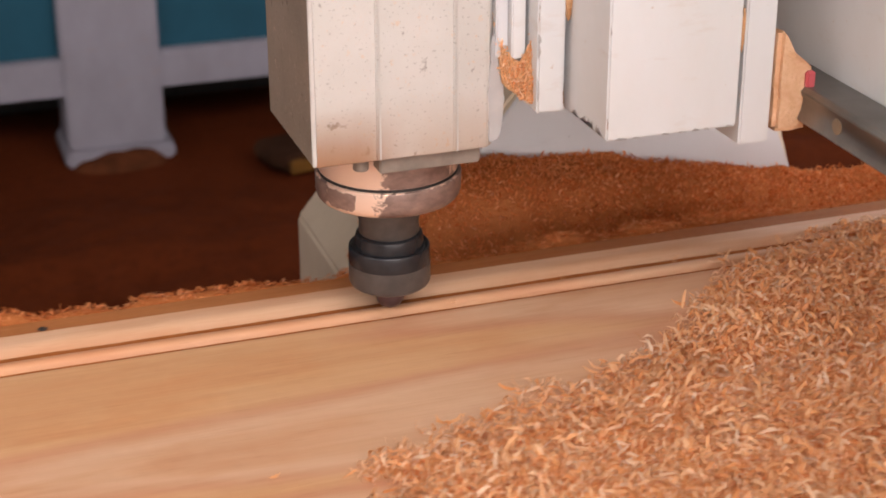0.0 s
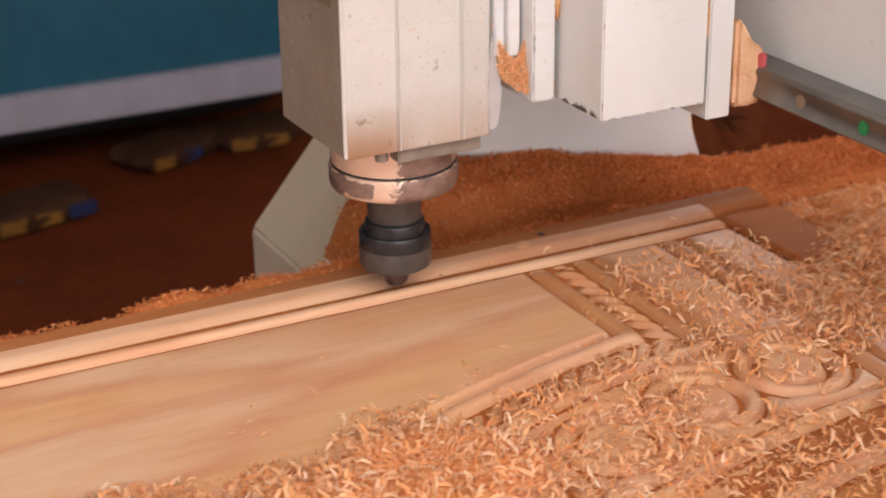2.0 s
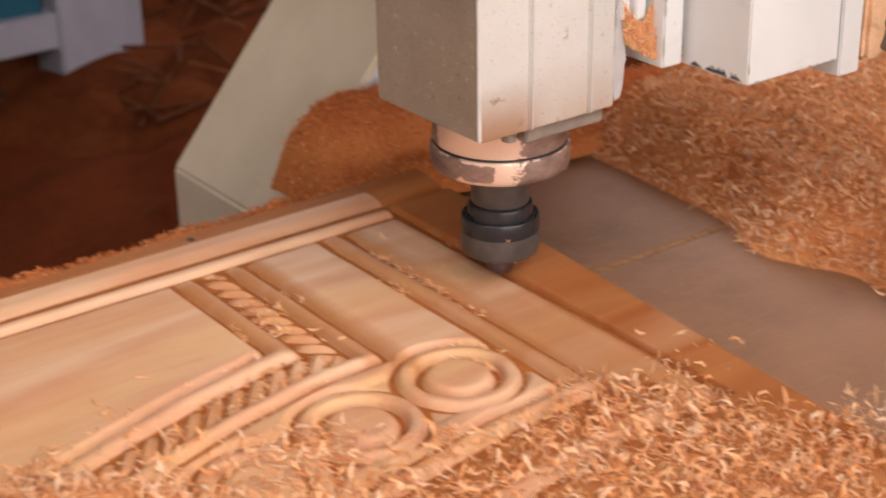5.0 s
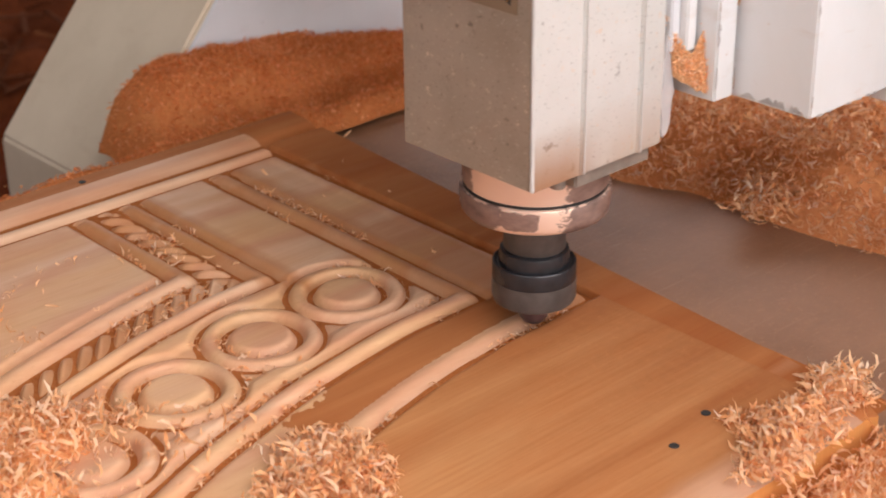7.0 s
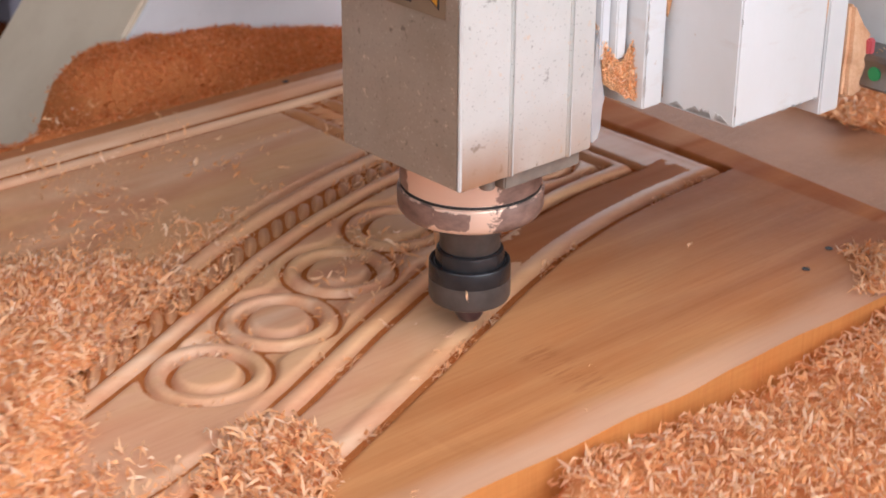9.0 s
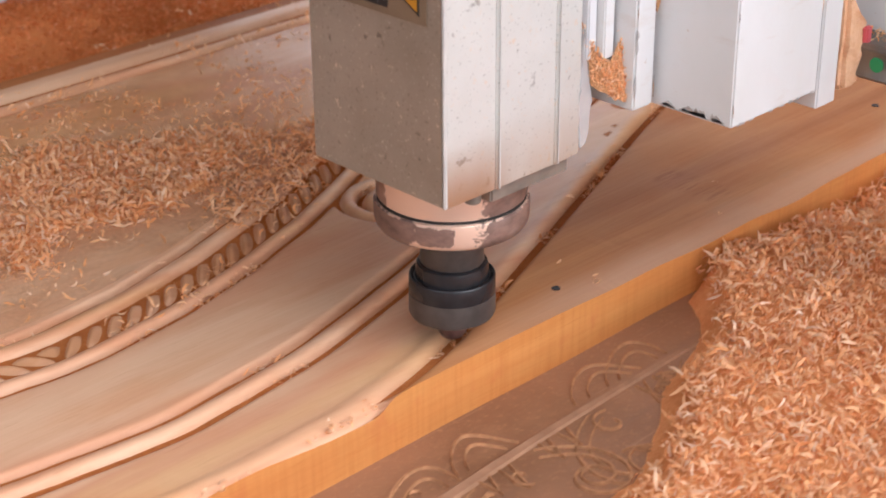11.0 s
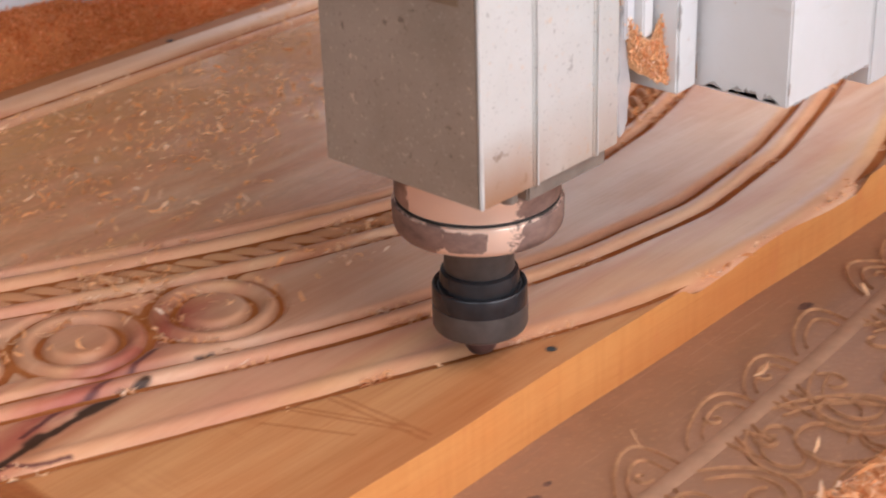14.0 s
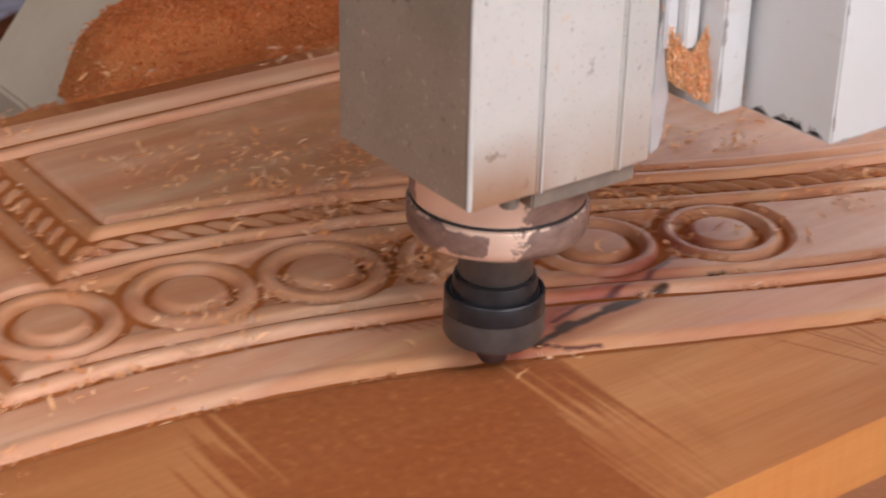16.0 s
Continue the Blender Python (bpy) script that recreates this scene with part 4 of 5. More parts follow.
part("bolt", lathe(((0.0042, 0.1115), (0.0046, 0.1120), (0.0046, 0.1189)), 24, -0.030, -0.046), M_FLANGE, unit, "grey bolt head")
cap = part("bearing_cap", lathe(((0.030, 0.0752), (0.0392, 0.0755), (0.0418, 0.0766), (0.0432, 0.0786), (0.0438, 0.0812), (0.0440, 0.0905), (0.0436, 0.0918), (0.0424, 0.0922), (0.0412, 0.0925), (0.0410, 0.0938), (0.0420, 0.0943), (0.0424, 0.0952), (0.0424, 0.1120), (0.0420, 0.1132), (0.036, 0.1133)), 96), M_COLLAR, unit, "worn peach-coloured bearing cap with dark patches")
# Dark ring in the joint groove holds the groove's shade in its colour.
part("shadow_gap", lathe(((0.0405, 0.0919), (0.0421, 0.0921), (0.0421, 0.0934), (0.0405, 0.0936)), 96), M_DARK, cap, "dark joint between the two tiers, its shade put into the colour")
nose = part("spindle_nose", lathe(((0.0180, 0.0510), (0.0186, 0.0520), (0.0182, 0.0580), (0.0190, 0.0620), (0.0190, 0.0752)), 64), M_NUT2, unit, "dark steel spindle nose")
nut = part("collet_nut", lathe(((0.012, 0.0148), (0.0186, 0.0149), (0.0205, 0.0156), (0.0240, 0.0178), (0.0249, 0.0200), (0.0249, 0.0318), (0.0250, 0.0322), (0.0250, 0.0415), (0.0246, 0.0424), (0.0238, 0.0426), (0.0222, 0.0414), (0.0213, 0.0416), (0.0209, 0.0475), (0.0203, 0.0500), (0.0188, 0.0510), (0.016, 0.0511)), 72), M_NUT, unit, "black collet nut")
# Added lighter band imitates the blur of the spinning notches.
part("spin_blur_band", lathe(((0.0188, 0.01485), (0.0207, 0.0155), (0.0242, 0.0177), (0.0251, 0.0199), (0.0251, 0.0318)), 72), M_NUT2, nut)
part("cutter", lathe(((0.0010, 0.0000), (0.0040, 0.0006), (0.0066, 0.0022), (0.0082, 0.0048), (0.0088, 0.0080), (0.0088, 0.0150)), 40), M_BIT, unit, "small round-nosed cutter")
# name plate on the side of the case
px_ = bx0 - 0.0020
plate = part("name_plate", box(px_ - 0.0006, px_, -0.0450, 0.0405, 0.2150, 0.30, 0.0003), M_TAN, unit, "tan metal name plate with a black table")
part("black_table", box(px_ - 0.0010, px_ - 0.0007, -0.0175, 0.0375, 0.2190, 0.30, 0), M_BLACK, plate)
for k in range(11):
    part("table_line", box(px_ - 0.0012, px_ - 0.00105, -0.0165, 0.0365, 0.2225 + k * 0.0068, 0.2228 + k * 0.0068, 0), M_PRINT, plate)
for k in range(6):
    part("table_line", box(px_ - 0.0012, px_ - 0.00105, -0.0105 + k * 0.009, -0.0102 + k * 0.009, 0.2200, 0.2995, 0), M_PRINT, plate)
for k in range(5):
    part("print_bar", box(px_ - 0.0012, px_ - 0.0008, -0.040 + k * 0.0032, -0.0386 + k * 0.0032, 0.2415, 0.2415 + (0.012, 0.018, 0.015, 0.02, 0.01)[k], 0), M_BLACK, plate)
sign = part("warning_sign", prism([(-0.0400, 0.2195), (-0.0400, 0.2355), (-0.0260, 0.2275)], px_ - 0.0010, px_ - 0.0007, "x", 0), M_BLACK, plate, "black-edged yellow warning triangle")
part("yellow_field", prism([(-0.0388, 0.2215), (-0.0388, 0.2335), (-0.0284, 0.2275)], px_ - 0.0013, px_ - 0.0011, "x", 0), M_YELLOW, sign)
part("bolt_mark", prism([(-0.0378, 0.2271), (-0.0345, 0.2282), (-0.0345, 0.2276), (-0.0318, 0.2279), (-0.0352, 0.2266), (-0.0352, 0.2272)], px_ - 0.0015, px_ - 0.00135, "x", 0), M_BLACK, sign)
# cover boxes beside the case
b = prism([(0.0436, 0.1222), (0.0500, 0.1235), (0.0526, 0.1340), (0.0532, 0.1475), (0.0514, 0.1600), (0.0486, 0.1720), (0.0464, 0.1900), (0.0450, 0.1810), (0.0446, 0.1660), (0.0428, 0.1530), (0.0436, 0.1390)], by0 + 0.0006, by0 + 0.0022, "y", 0.0004)
bmesh.ops.subdivide_edges(b, edges=[e for e in b.edges if e.calc_length() > 0.006], cuts=3, use_grid_fill=True)
for v in b.verts:
    v.co.y += 0.0020 * noise.noise(Vector((v.co.x * 260, 0, v.co.z * 70)))
    v.co.x += 0.0012 * noise.noise(Vector((v.co.z * 190, 3, 1)))
part("cloudy_tape", b, M_CLEARTAPE, unit, "torn wrinkled cloudy tape")
part("guide_channel", box(0.0474, 0.0545, -0.0560, 0.04, 0.172, 0.42, 0.0008), M_GREYP, unit)
part("guide_channel", box(0.0548, 0.0630, -0.0610, 0.04, 0.172, 0.42, 0.0008), M_WHITE, unit)
part("guide_strip", box(0.0650, 0.0815, -0.0745, 0.04, 0.143, 0.42, 0.0012), M_WHITE, unit, "chipped white strip")
part("cover_box", box(0.0852, 0.1635, -0.1250, -0.0640, 0.1415, 0.42, 0.001), M_WHITE, unit, "white sheet-metal cover box")
part("cover_strip", box(0.1660, 0.1845, -0.1245, -0.06, 0.1295, 0.42, 0.001), M_WHITE, unit, "white cover strip")
part("back_plate", box(0.0820, 0.1850, -0.0635, 0.04, 0.150, 0.42, 0.001), M_GREYP, unit)
b = box(0.1855, 0.2120, -0.1280, 0.05, 0.1345, 0.198, 0.003)
bmesh.ops.subdivide_edges(b, edges=[e for e in b.edges if e.calc_length() > 0.015], cuts=14, use_grid_fill=True)
for v in b.verts:
    v.co.z -= max(0, v.co.z - 0.150) / 0.048 * (0.004 + max(0, v.co.x - 0.188) * 1.05)
    v.co.x = 0.1855 + (v.co.x - 0.1855) * 0.86
    v.co += Vector((0.8, 1.0, 0.8)) * 0.0032 * noise.noise(v.co * 90)
part("rail_block", b, M_BLOCK, unit, "rail block caked with sawdust")
part("red_seal", box(0.2030, 0.2085, -0.1300, -0.1262, 0.160, 0.170, 0.001), M_RED, unit)



def pocket(u_, w_):
    """The face of the sawdust between the covers: a hanging wedge with a hollow top."""
    n_ = noise.noise((u_ * 9, w_ * 11, 3))
    left = 0.0462 + 0.0048 * (1 - w_)
    top = 0.199 - 0.021 * math.sin(math.pi * min(1.0, u_ * 1.02)) ** 0.8 - 0.014 * u_
    low = 0.1470 + 0.010 * (1 - u_) ** 1.5 + 0.002 * noise.noise((u_ * 5, 1, 1))
    return (left + u_ * (0.0655 - left), -0.0500 - 0.0130 * u_ - 0.0060 * (1 - w_) ** 0.7 - 0.004 * math.sin(math.pi * u_) + 0.0018 * n_, low + w_ * (top - low) + 0.001 * n_)


b = bmesh.new()
bmesh.ops.create_grid(b, x_segments=22, y_segments=24, size=0.5)
for v in b.verts:
    v.co = pocket(v.co.x + 0.5, v.co.y + 0.5)
dust = part("packed_sawdust", b, M_TANDUST, unit, "sawdust packed between the covers")
pr = np.random.RandomState(33)
pp = np.array([pocket(*pr.rand(2)) for k in range(900)])
tagged(part("crumb_layer", chips_mesh("crumb_layer", pp[:, 0], pp[:, 1] - 0.0006, pp[:, 2], 34, (0.0018, 0.0045), 0.9), M_CHIP, dust), kind="stuff")
part("dark_gap", box(0.1637, 0.1658, -0.118, -0.07, 0.150, 0.42, 0), M_DARK, unit)
for zc, yy in ((0.196, -0.1235), (0.236, -0.1240)):
    b = bmesh.new()
    bmesh.ops.create_icosphere(b, subdivisions=2, radius=1)
    for v in b.verts:
        v.co = (0.1648 + v.co.x * 0.0013 * (1 + noise.noise(v.co * 3)), yy + 0.0012 + v.co.y * 0.0016, zc + v.co.z * 0.012 * (1 + 0.5 * noise.noise(v.co * 2)))
    part("packed_sawdust", b, M_TANDUST, unit)
for xx, zc in ((0.0833, 0.205), (0.0833, 0.262)):
    b = bmesh.new()
    bmesh.ops.create_icosphere(b, subdivisions=2, radius=1)
    for v in b.verts:
        v.co = (xx + v.co.x * 0.0022 * (1 + noise.noise(v.co * 3)), -0.0722 + v.co.y * 0.0028, zc + v.co.z * 0.009 * (1 + 0.7 * noise.noise(v.co * 2.2)))
    part("packed_sawdust", b, M_TANDUST, unit)


def flake(outline, y, depth, name, material):
    part(name, prism(outline, y, y - depth, "y", 0), material, unit, "bare metal where paint has chipped")


# chipped paint along the lower and outer edges of the covers
fr = random.Random(4)
for x0, x1, y, z0, z1, side in ((0.0650, 0.0815, -0.0745, 0.143, 0.30, 1), (0.0852, 0.1635, -0.1250, 0.1415, 0.1415, 0)):
    for k in range(9):
        if side:
            zc, e = fr.uniform(z0, z1), fr.choice((x0, x1))
            sgn = 1 if e == x0 else -1
            w, h = fr.uniform(0.0008, 0.0022), fr.uniform(0.002, 0.007)
            flake([(e + sgn * 0.0003, zc - h), (e + sgn * w, zc - h * 0.3), (e + sgn * w * 0.7, zc + h * 0.5), (e + sgn * 0.0003, zc + h)], y - 0.0002, 0.0003, "paint_chip", M_BARE)
        else:
            xc, w, h = fr.uniform(x0 + 0.004, x1 - 0.004), fr.uniform(0.0015, 0.004), fr.uniform(0.0006, 0.0016)
            flake([(xc - w, z0 + 0.0003), (xc + w, z0 + 0.0003), (xc + w * 0.5, z0 + h), (xc - w * 0.4, z0 + h * 1.3)], y - 0.0002, 0.0003, "paint_chip", M_BARE)
for k in range(26):
    zc, e = fr.uniform(0.145, 0.33), fr.choice((0.0650, 0.0815, 0.0815, 0.0852, 0.0852, 0.1635))
    y = -0.0745 if e < 0.083 else -0.1250
    sgn = 1 if e in (0.0650, 0.0852) else -1
    w, h = fr.uniform(0.0005, 0.0014), fr.uniform(0.0008, 0.0035)
    flake([(e + sgn * 0.0003, zc - h), (e + sgn * w, zc - h * 0.2), (e + sgn * w * 0.6, zc + h * 0.6), (e + sgn * 0.0003, zc + h)], y - 0.0002, 0.0003, "paint_chip", M_RUSTY if k % 3 else M_BARE)
for k in range(18):
    yc, w, h = fr.uniform(-0.123, -0.076), fr.uniform(0.0012, 0.005), fr.uniform(0.001, 0.0045)
    part("paint_chip", prism([(yc - w, 0.1430), (yc + w, 0.1430), (yc + w * 0.6, 0.1430 + h * 0.6), (yc, 0.1430 + h), (yc - w * 0.7, 0.1430 + h * 0.5)], 0.0850, 0.0847, "x", 0), M_BARE, unit)

# ---- the neighbouring machine and the clutter on the floor ----
YB = 2.83
M_OFFCUT = plain("dusty_offcut", (0.10, 0.030, 0.011), 0.85, 0.0, 0.4, 30)
M_PALECUT = plain("pale_offcut", (0.19, 0.065, 0.024), 0.85, 0.0, 0.4, 30)
M_BURN = plain("charred_wood", (0.13, 0.058, 0.037), 0.7, 0.0, 0.6, 250)
other = thing("blue_machine", "teal panelled machine with a lilac-white steel frame standing in sawdust", "machine", (0, 0, FLOOR_Z))
part("panel", box(-1.6, 1.50, YB + 0.03, YB + 0.9, 0.205, 1.1, 0.004), M_TEAL, other, "teal sheet-metal panel")
# Two added dark blocks stand for the shade under and behind the machine.
part("under_shade_block", box(-1.6, 1.50, YB + 0.34, YB + 0.9, 0.0, 0.204, 0.004), M_DARK, other, "added dark block standing for the shade under the panel")
part("rear_shade_block", box(1.71, 3.2, YB + 0.62, YB + 0.9, 0.0, 1.1, 0.004), M_DARK, other, "added dark block standing for the darkness behind the frame")
part("bottom_rail", box(-1.6, 1.69, YB, YB + 0.06, 0.138, 0.212, 0.004), M_FRAME, other)
for x0 in (0.246, 1.515):
    part("leg", box(x0, x0 + 0.19, YB - 0.012, YB + 0.12, 0.03, 1.1, 0.005), M_FRAME, other)
    part("foot", box(x0 - 0.01, x0 + 0.205, YB - 0.03, YB + 0.14, 0.0, 0.03, 0.006), M_FRAME, other)


def mound(name, label, cx, cy, rx, ry, h, seed, material=M_FLOOR):
    """A low heap with an uneven outline."""
    gx_, gy_ = np.linspace(cx - rx, cx + rx, 60), np.linspace(cy - ry, cy + ry, 60)
    me_, a, b_ = grid_mesh(name, gx_, gy_, np.zeros((60, 60)))
    d = np.hypot((a - cx) / rx, (b_ - cy) / ry)
    z_ = FLOOR_Z - 0.01 + h * np.clip(1 - d * d, 0, 1) * (1 + 0.45 * value_noise(a, b_, 0.12, seed)) + value_noise(a, b_, 0.03, seed + 1) * 0.006
    z_ = np.where(d > 0.99, FLOOR_Z - 0.02, z_)
    me_.vertices.foreach_set("co", np.stack([a, b_, z_], -1).ravel())
    me_.update()
    return tagged(part(name, me_, material), label, "sawdust", kind="stuff")


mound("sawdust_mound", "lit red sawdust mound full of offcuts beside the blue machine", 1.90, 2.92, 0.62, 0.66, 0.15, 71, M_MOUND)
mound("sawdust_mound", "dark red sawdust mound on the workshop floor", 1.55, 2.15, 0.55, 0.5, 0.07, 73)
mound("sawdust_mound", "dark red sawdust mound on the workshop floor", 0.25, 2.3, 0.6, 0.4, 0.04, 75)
mound("sawdust_mound", "sawdust caked on the machine's foot", 0.34, YB - 0.035, 0.10, 0.05, 0.040, 76, M_OFFCUT)
sr = random.Random(9)


def stick(x, y, z, length, yaw, tilt, material, name="wood_offcut", label="thin dark wood offcut lying in the sawdust"):
    b = box(-length / 2, length / 2, -0.0055, 0.0055, -0.003, 0.003, 0.001)
    ob = part(name, b, material)
    ob.matrix_world = pose(x, y, z, sr.uniform(-20, 20), tilt, yaw)
    return tagged(ob, label, "offcut", "offcuts on the floor")


for k in range(64):
    sx, sy = sr.uniform(1.55, 2.25), sr.uniform(2.42, 3.2)
    top = 0.15 * max(0, 1 - ((sx - 1.90) / 0.62) ** 2 - ((sy - 2.92) / 0.66) ** 2)
    stick(sx, sy, FLOOR_Z + top + 0.012, sr.uniform(0.04, 0.26), sr.uniform(0, 180), sr.uniform(-28, 28), M_PALECUT if k % 5 == 0 else M_OFFCUT)
for x, y, l, a in ((0.33, 2.40, 0.32, 4), (0.55, 2.37, 0.16, 14), (0.24, 2.36, 0.18, -6)):
    stick(x, y, FLOOR_Z + 0.012, l, a, 2, M_DARK, "iron_bar", "dark iron bar half buried in sawdust")


def packet(x, y, yaw, stripe, label):
    e = thing("crumpled_packet", label, "packet", (0, 0, 0), "packets on the floor")
    e.matrix_world = pose(x, y, FLOOR_Z, 0, 0, yaw)
    b = bmesh.new()
    bmesh.ops.create_cube(b, size=1)
    bmesh.ops.subdivide_edges(b, edges=b.edges[:], cuts=5, use_grid_fill=True)
    for v in b.verts:
        q = Vector((v.co.x * 0.24, v.co.y * 0.13, (v.co.z + 0.5) * 0.045))
        q = q.lerp(Vector((v.co.normalized().x * 0.13, v.co.normalized().y * 0.075, 0.024 + v.co.normalized().z * 0.030)), 0.45)
        v.co = q + Vector((noise.noise(q * 18), noise.noise(q * 18 + Vector((5, 0, 0))), 0.6 * noise.noise(q * 18 + Vector((0, 7, 0))))) * 0.018
    part("wrapper", b, M_PACK, e)
    for k, m_ in enumerate(stripe):
        part("printed_band", box(-0.10 + k * 0.075, -0.04 + k * 0.075, -0.069, -0.060, 0.008, 0.036, 0.003), m_, e)
    return e


# Dusty wrapper and print, toned down for the shade they lie in.
M_PACK = sawdust_material("dusty_wrapper", (0.03, 0.011, 0.006), (0.075, 0.036, 0.02), 50)
M_PYEL = plain("shaded_yellow_print", (0.20, 0.085, 0.010), 0.6, 0.0, 0.3, 40)
M_PBLU = plain("shaded_blue_print", (0.012, 0.02, 0.07), 0.6, 0.0, 0.3, 40)
packet(0.72, 2.70, 14, (M_PYEL, M_PYEL, M_PBLU), "dusty crumpled packet with yellow and blue print")
packet(1.30, 2.93, 2, (M_PYEL, M_PYEL), "dusty crumpled packet with yellow print")
packet(1.08, 2.92, 24, (M_PYEL, M_PBLU), "dusty crumpled packet with yellow and blue print")


# ---- old engraved scrolls on the bed ----
def sweep(path, w, h):
    """A low rounded ridge along a plan path."""
    b = bmesh.new()
    rows = []
    for i, p in enumerate(path):
        q0, q1 = path[max(i - 1, 0)], path[min(i + 1, len(path) - 1)]
        t = Vector((q1[0] - q0[0], q1[1] - q0[1], 0)).normalized()
        s_ = Vector((-t.y, t.x, 0))
        k = min(1.0, 0.35 + 2.2 * min(i, len(path) - 1 - i) / len(path))
        c_ = Vector((p[0], p[1], 0))
        rows.append([b.verts.new(c_ + s_ * (w * k * a) + Vector((0, 0, z_))) for a, z_ in ((-0.5, -0.0004), (-0.30, h), (0.0, h * 0.8), (0.30, h), (0.5, -0.0004))])
    for a, c_ in zip(rows, rows[1:]):
        for k in range(4):
            b.faces.new((a[k], c_[k], c_[k + 1], a[k + 1]))
    return b


def curl(x, y, yaw, size, turns, hand):
    n_ = 34
    pts = []
    for k in range(n_):
        f = k / (n_ - 1)
        a = yaw + hand * f * turns * 2 * math.pi
        r_ = size * (1 - 0.78 * f)
        pts.append((x + r_ * math.cos(a), y + r_ * math.sin(a)))
    return pts


er = random.Random(21)
zb = BED_Z - FLOOR_Z + 0.0002


def scroll(path, w, h=0.0013, label=""):
    ob = part("engraved_scroll", sweep(path, w * 0.56, h), M_CUT, table, label)
    ob.location.z = zb


stem = [(0.32 - 0.95 * k / 76, -0.044 - 0.050 * k / 76 + 0.004 * math.sin(k / 8.0)) for k in range(77)]
band = part("engraved_band", sweep(stem, 0.0115, 0.0010), M_STEM, table, "smooth engraved scroll stem")
band.location.z = zb


def volute(x, y, a, length, turn, hand, off=0.0):
    """A line that leaves the stem along heading a and winds up tighter and tighter."""
    n_ = 44
    pts = []
    ds = length / n_
    for k in range(n_):
        f = k / (n_ - 1)
        h_ = a + hand * turn * (0.25 * f + 0.75 * f ** 2.2)
        o_ = off * (1 - 0.55 * f)
        pts.append((x - o_ * math.sin(h_) * hand, y + o_ * math.cos(h_) * hand))
        x, y = x + ds * math.cos(h_), y + ds * math.sin(h_)
    return pts


def arch(x, y, length, rise, lean, n_=24):
    """A pointed leaf arch with both feet on the stem."""
    pts = []
    for k in range(n_):
        f = k / (n_ - 1)
        up = math.sin(math.pi * f ** lean)
        pts.append((x - length * f + 0.18 * length * up, y + rise * (abs(up) ** 0.75)))
    return pts


for k in range(20):
    i0 = min(72, 2 + int(k * 3.7 + er.uniform(-1.0, 1.0)))
    x, y = stem[i0]
    # leaf arches on the board's side
    if k % 4 != 2:
        ln, rise, lean = er.uniform(0.040, 0.062), er.uniform(0.020, 0.030), er.choice((0.62, 0.75, 1.3))
        scroll(arch(x, y + 0.005, ln, rise, lean), 0.0042)
        scroll(arch(x - 0.009, y + 0.005, ln * 0.64, rise * 0.62, lean), 0.0034)
        if er.random() < 0.5:
            scroll(curl(x - ln * 0.45, y + 0.012, er.uniform(0, 6.28), 0.006, 0.8, er.choice((1, -1))), 0.0030)
    # volutes on the open side, in two parallel cuts, by turns along and against the stem
    along = k % 2 == 0
    a = math.radians(180 + er.uniform(12, 30)) if along else math.radians(-er.uniform(14, 34))
    hand = 1 if along else -1
    ln, turn = er.uniform(0.13, 0.20), er.uniform(5.6, 7.8)
    if k % 3 == 1:
        ln, turn = ln * 0.7, turn * 0.7
    scroll(volute(x, y - 0.006, a, ln, turn, hand), 0.0046)
    scroll(volute(x, y - 0.006, a, ln * 0.86, turn * 0.86, hand, 0.0085), 0.0036)
    # small hooks and a fan of short cuts at the volute's root
    scroll(curl(x + er.uniform(-0.03, 0.01), y - 0.020, er.uniform(0, 6.28), er.uniform(0.009, 0.014), er.uniform(0.6, 0.9), er.choice((1, -1))), 0.0042)
    if k % 3 != 1:
        for q in range(4):
            px, aa = x - 0.020 - 0.008 * q, math.radians(-112 + 22 * (q % 2) + er.uniform(-8, 8))
            le = er.uniform(0.016, 0.026)
            scroll([(px + le * f / 7 * math.cos(aa), y - 0.006 + le * f / 7 * math.sin(aa)) for f in range(8)], 0.0038)
    # the next row of leaves, out towards the heap
    x2, y2 = x + er.uniform(-0.03, 0.03), y - er.uniform(0.055, 0.085)
    scroll(arch(x2, y2, er.uniform(0.05, 0.075), -er.uniform(0.022, 0.036), er.choice((0.7, 1.25))), 0.0042)
    scroll(volute(x2 - 0.01, y2 - 0.01, math.radians(er.uniform(150, 215)), er.uniform(0.09, 0.13), er.uniform(4.2, 6.0), er.choice((1, -1))), 0.0042)
# burn marks
for x, y, r_ in ((-0.018, -0.030, 0.0046), (-0.300, -0.016, 0.0062), (-0.289, -0.026, 0.0042), (-0.280, -0.034, 0.0056), (-0.262, -0.030, 0.0024)):
    b = bmesh.new()
    ring_o = [b.verts.new((x + r_ * (1.3 + 0.5 * noise.noise((k * 0.8, x * 40, 1))) * math.cos(k / 18 * 6.2832), y + r_ * (0.75 + 0.4 * noise.noise((k * 0.8, y * 40, 2))) * math.sin(k / 18 * 6.2832), zb + 0.0003)) for k in range(18)]
    b.faces.new(ring_o)
    part("burn_mark", b, M_BURN, table, "dark burnt knot")

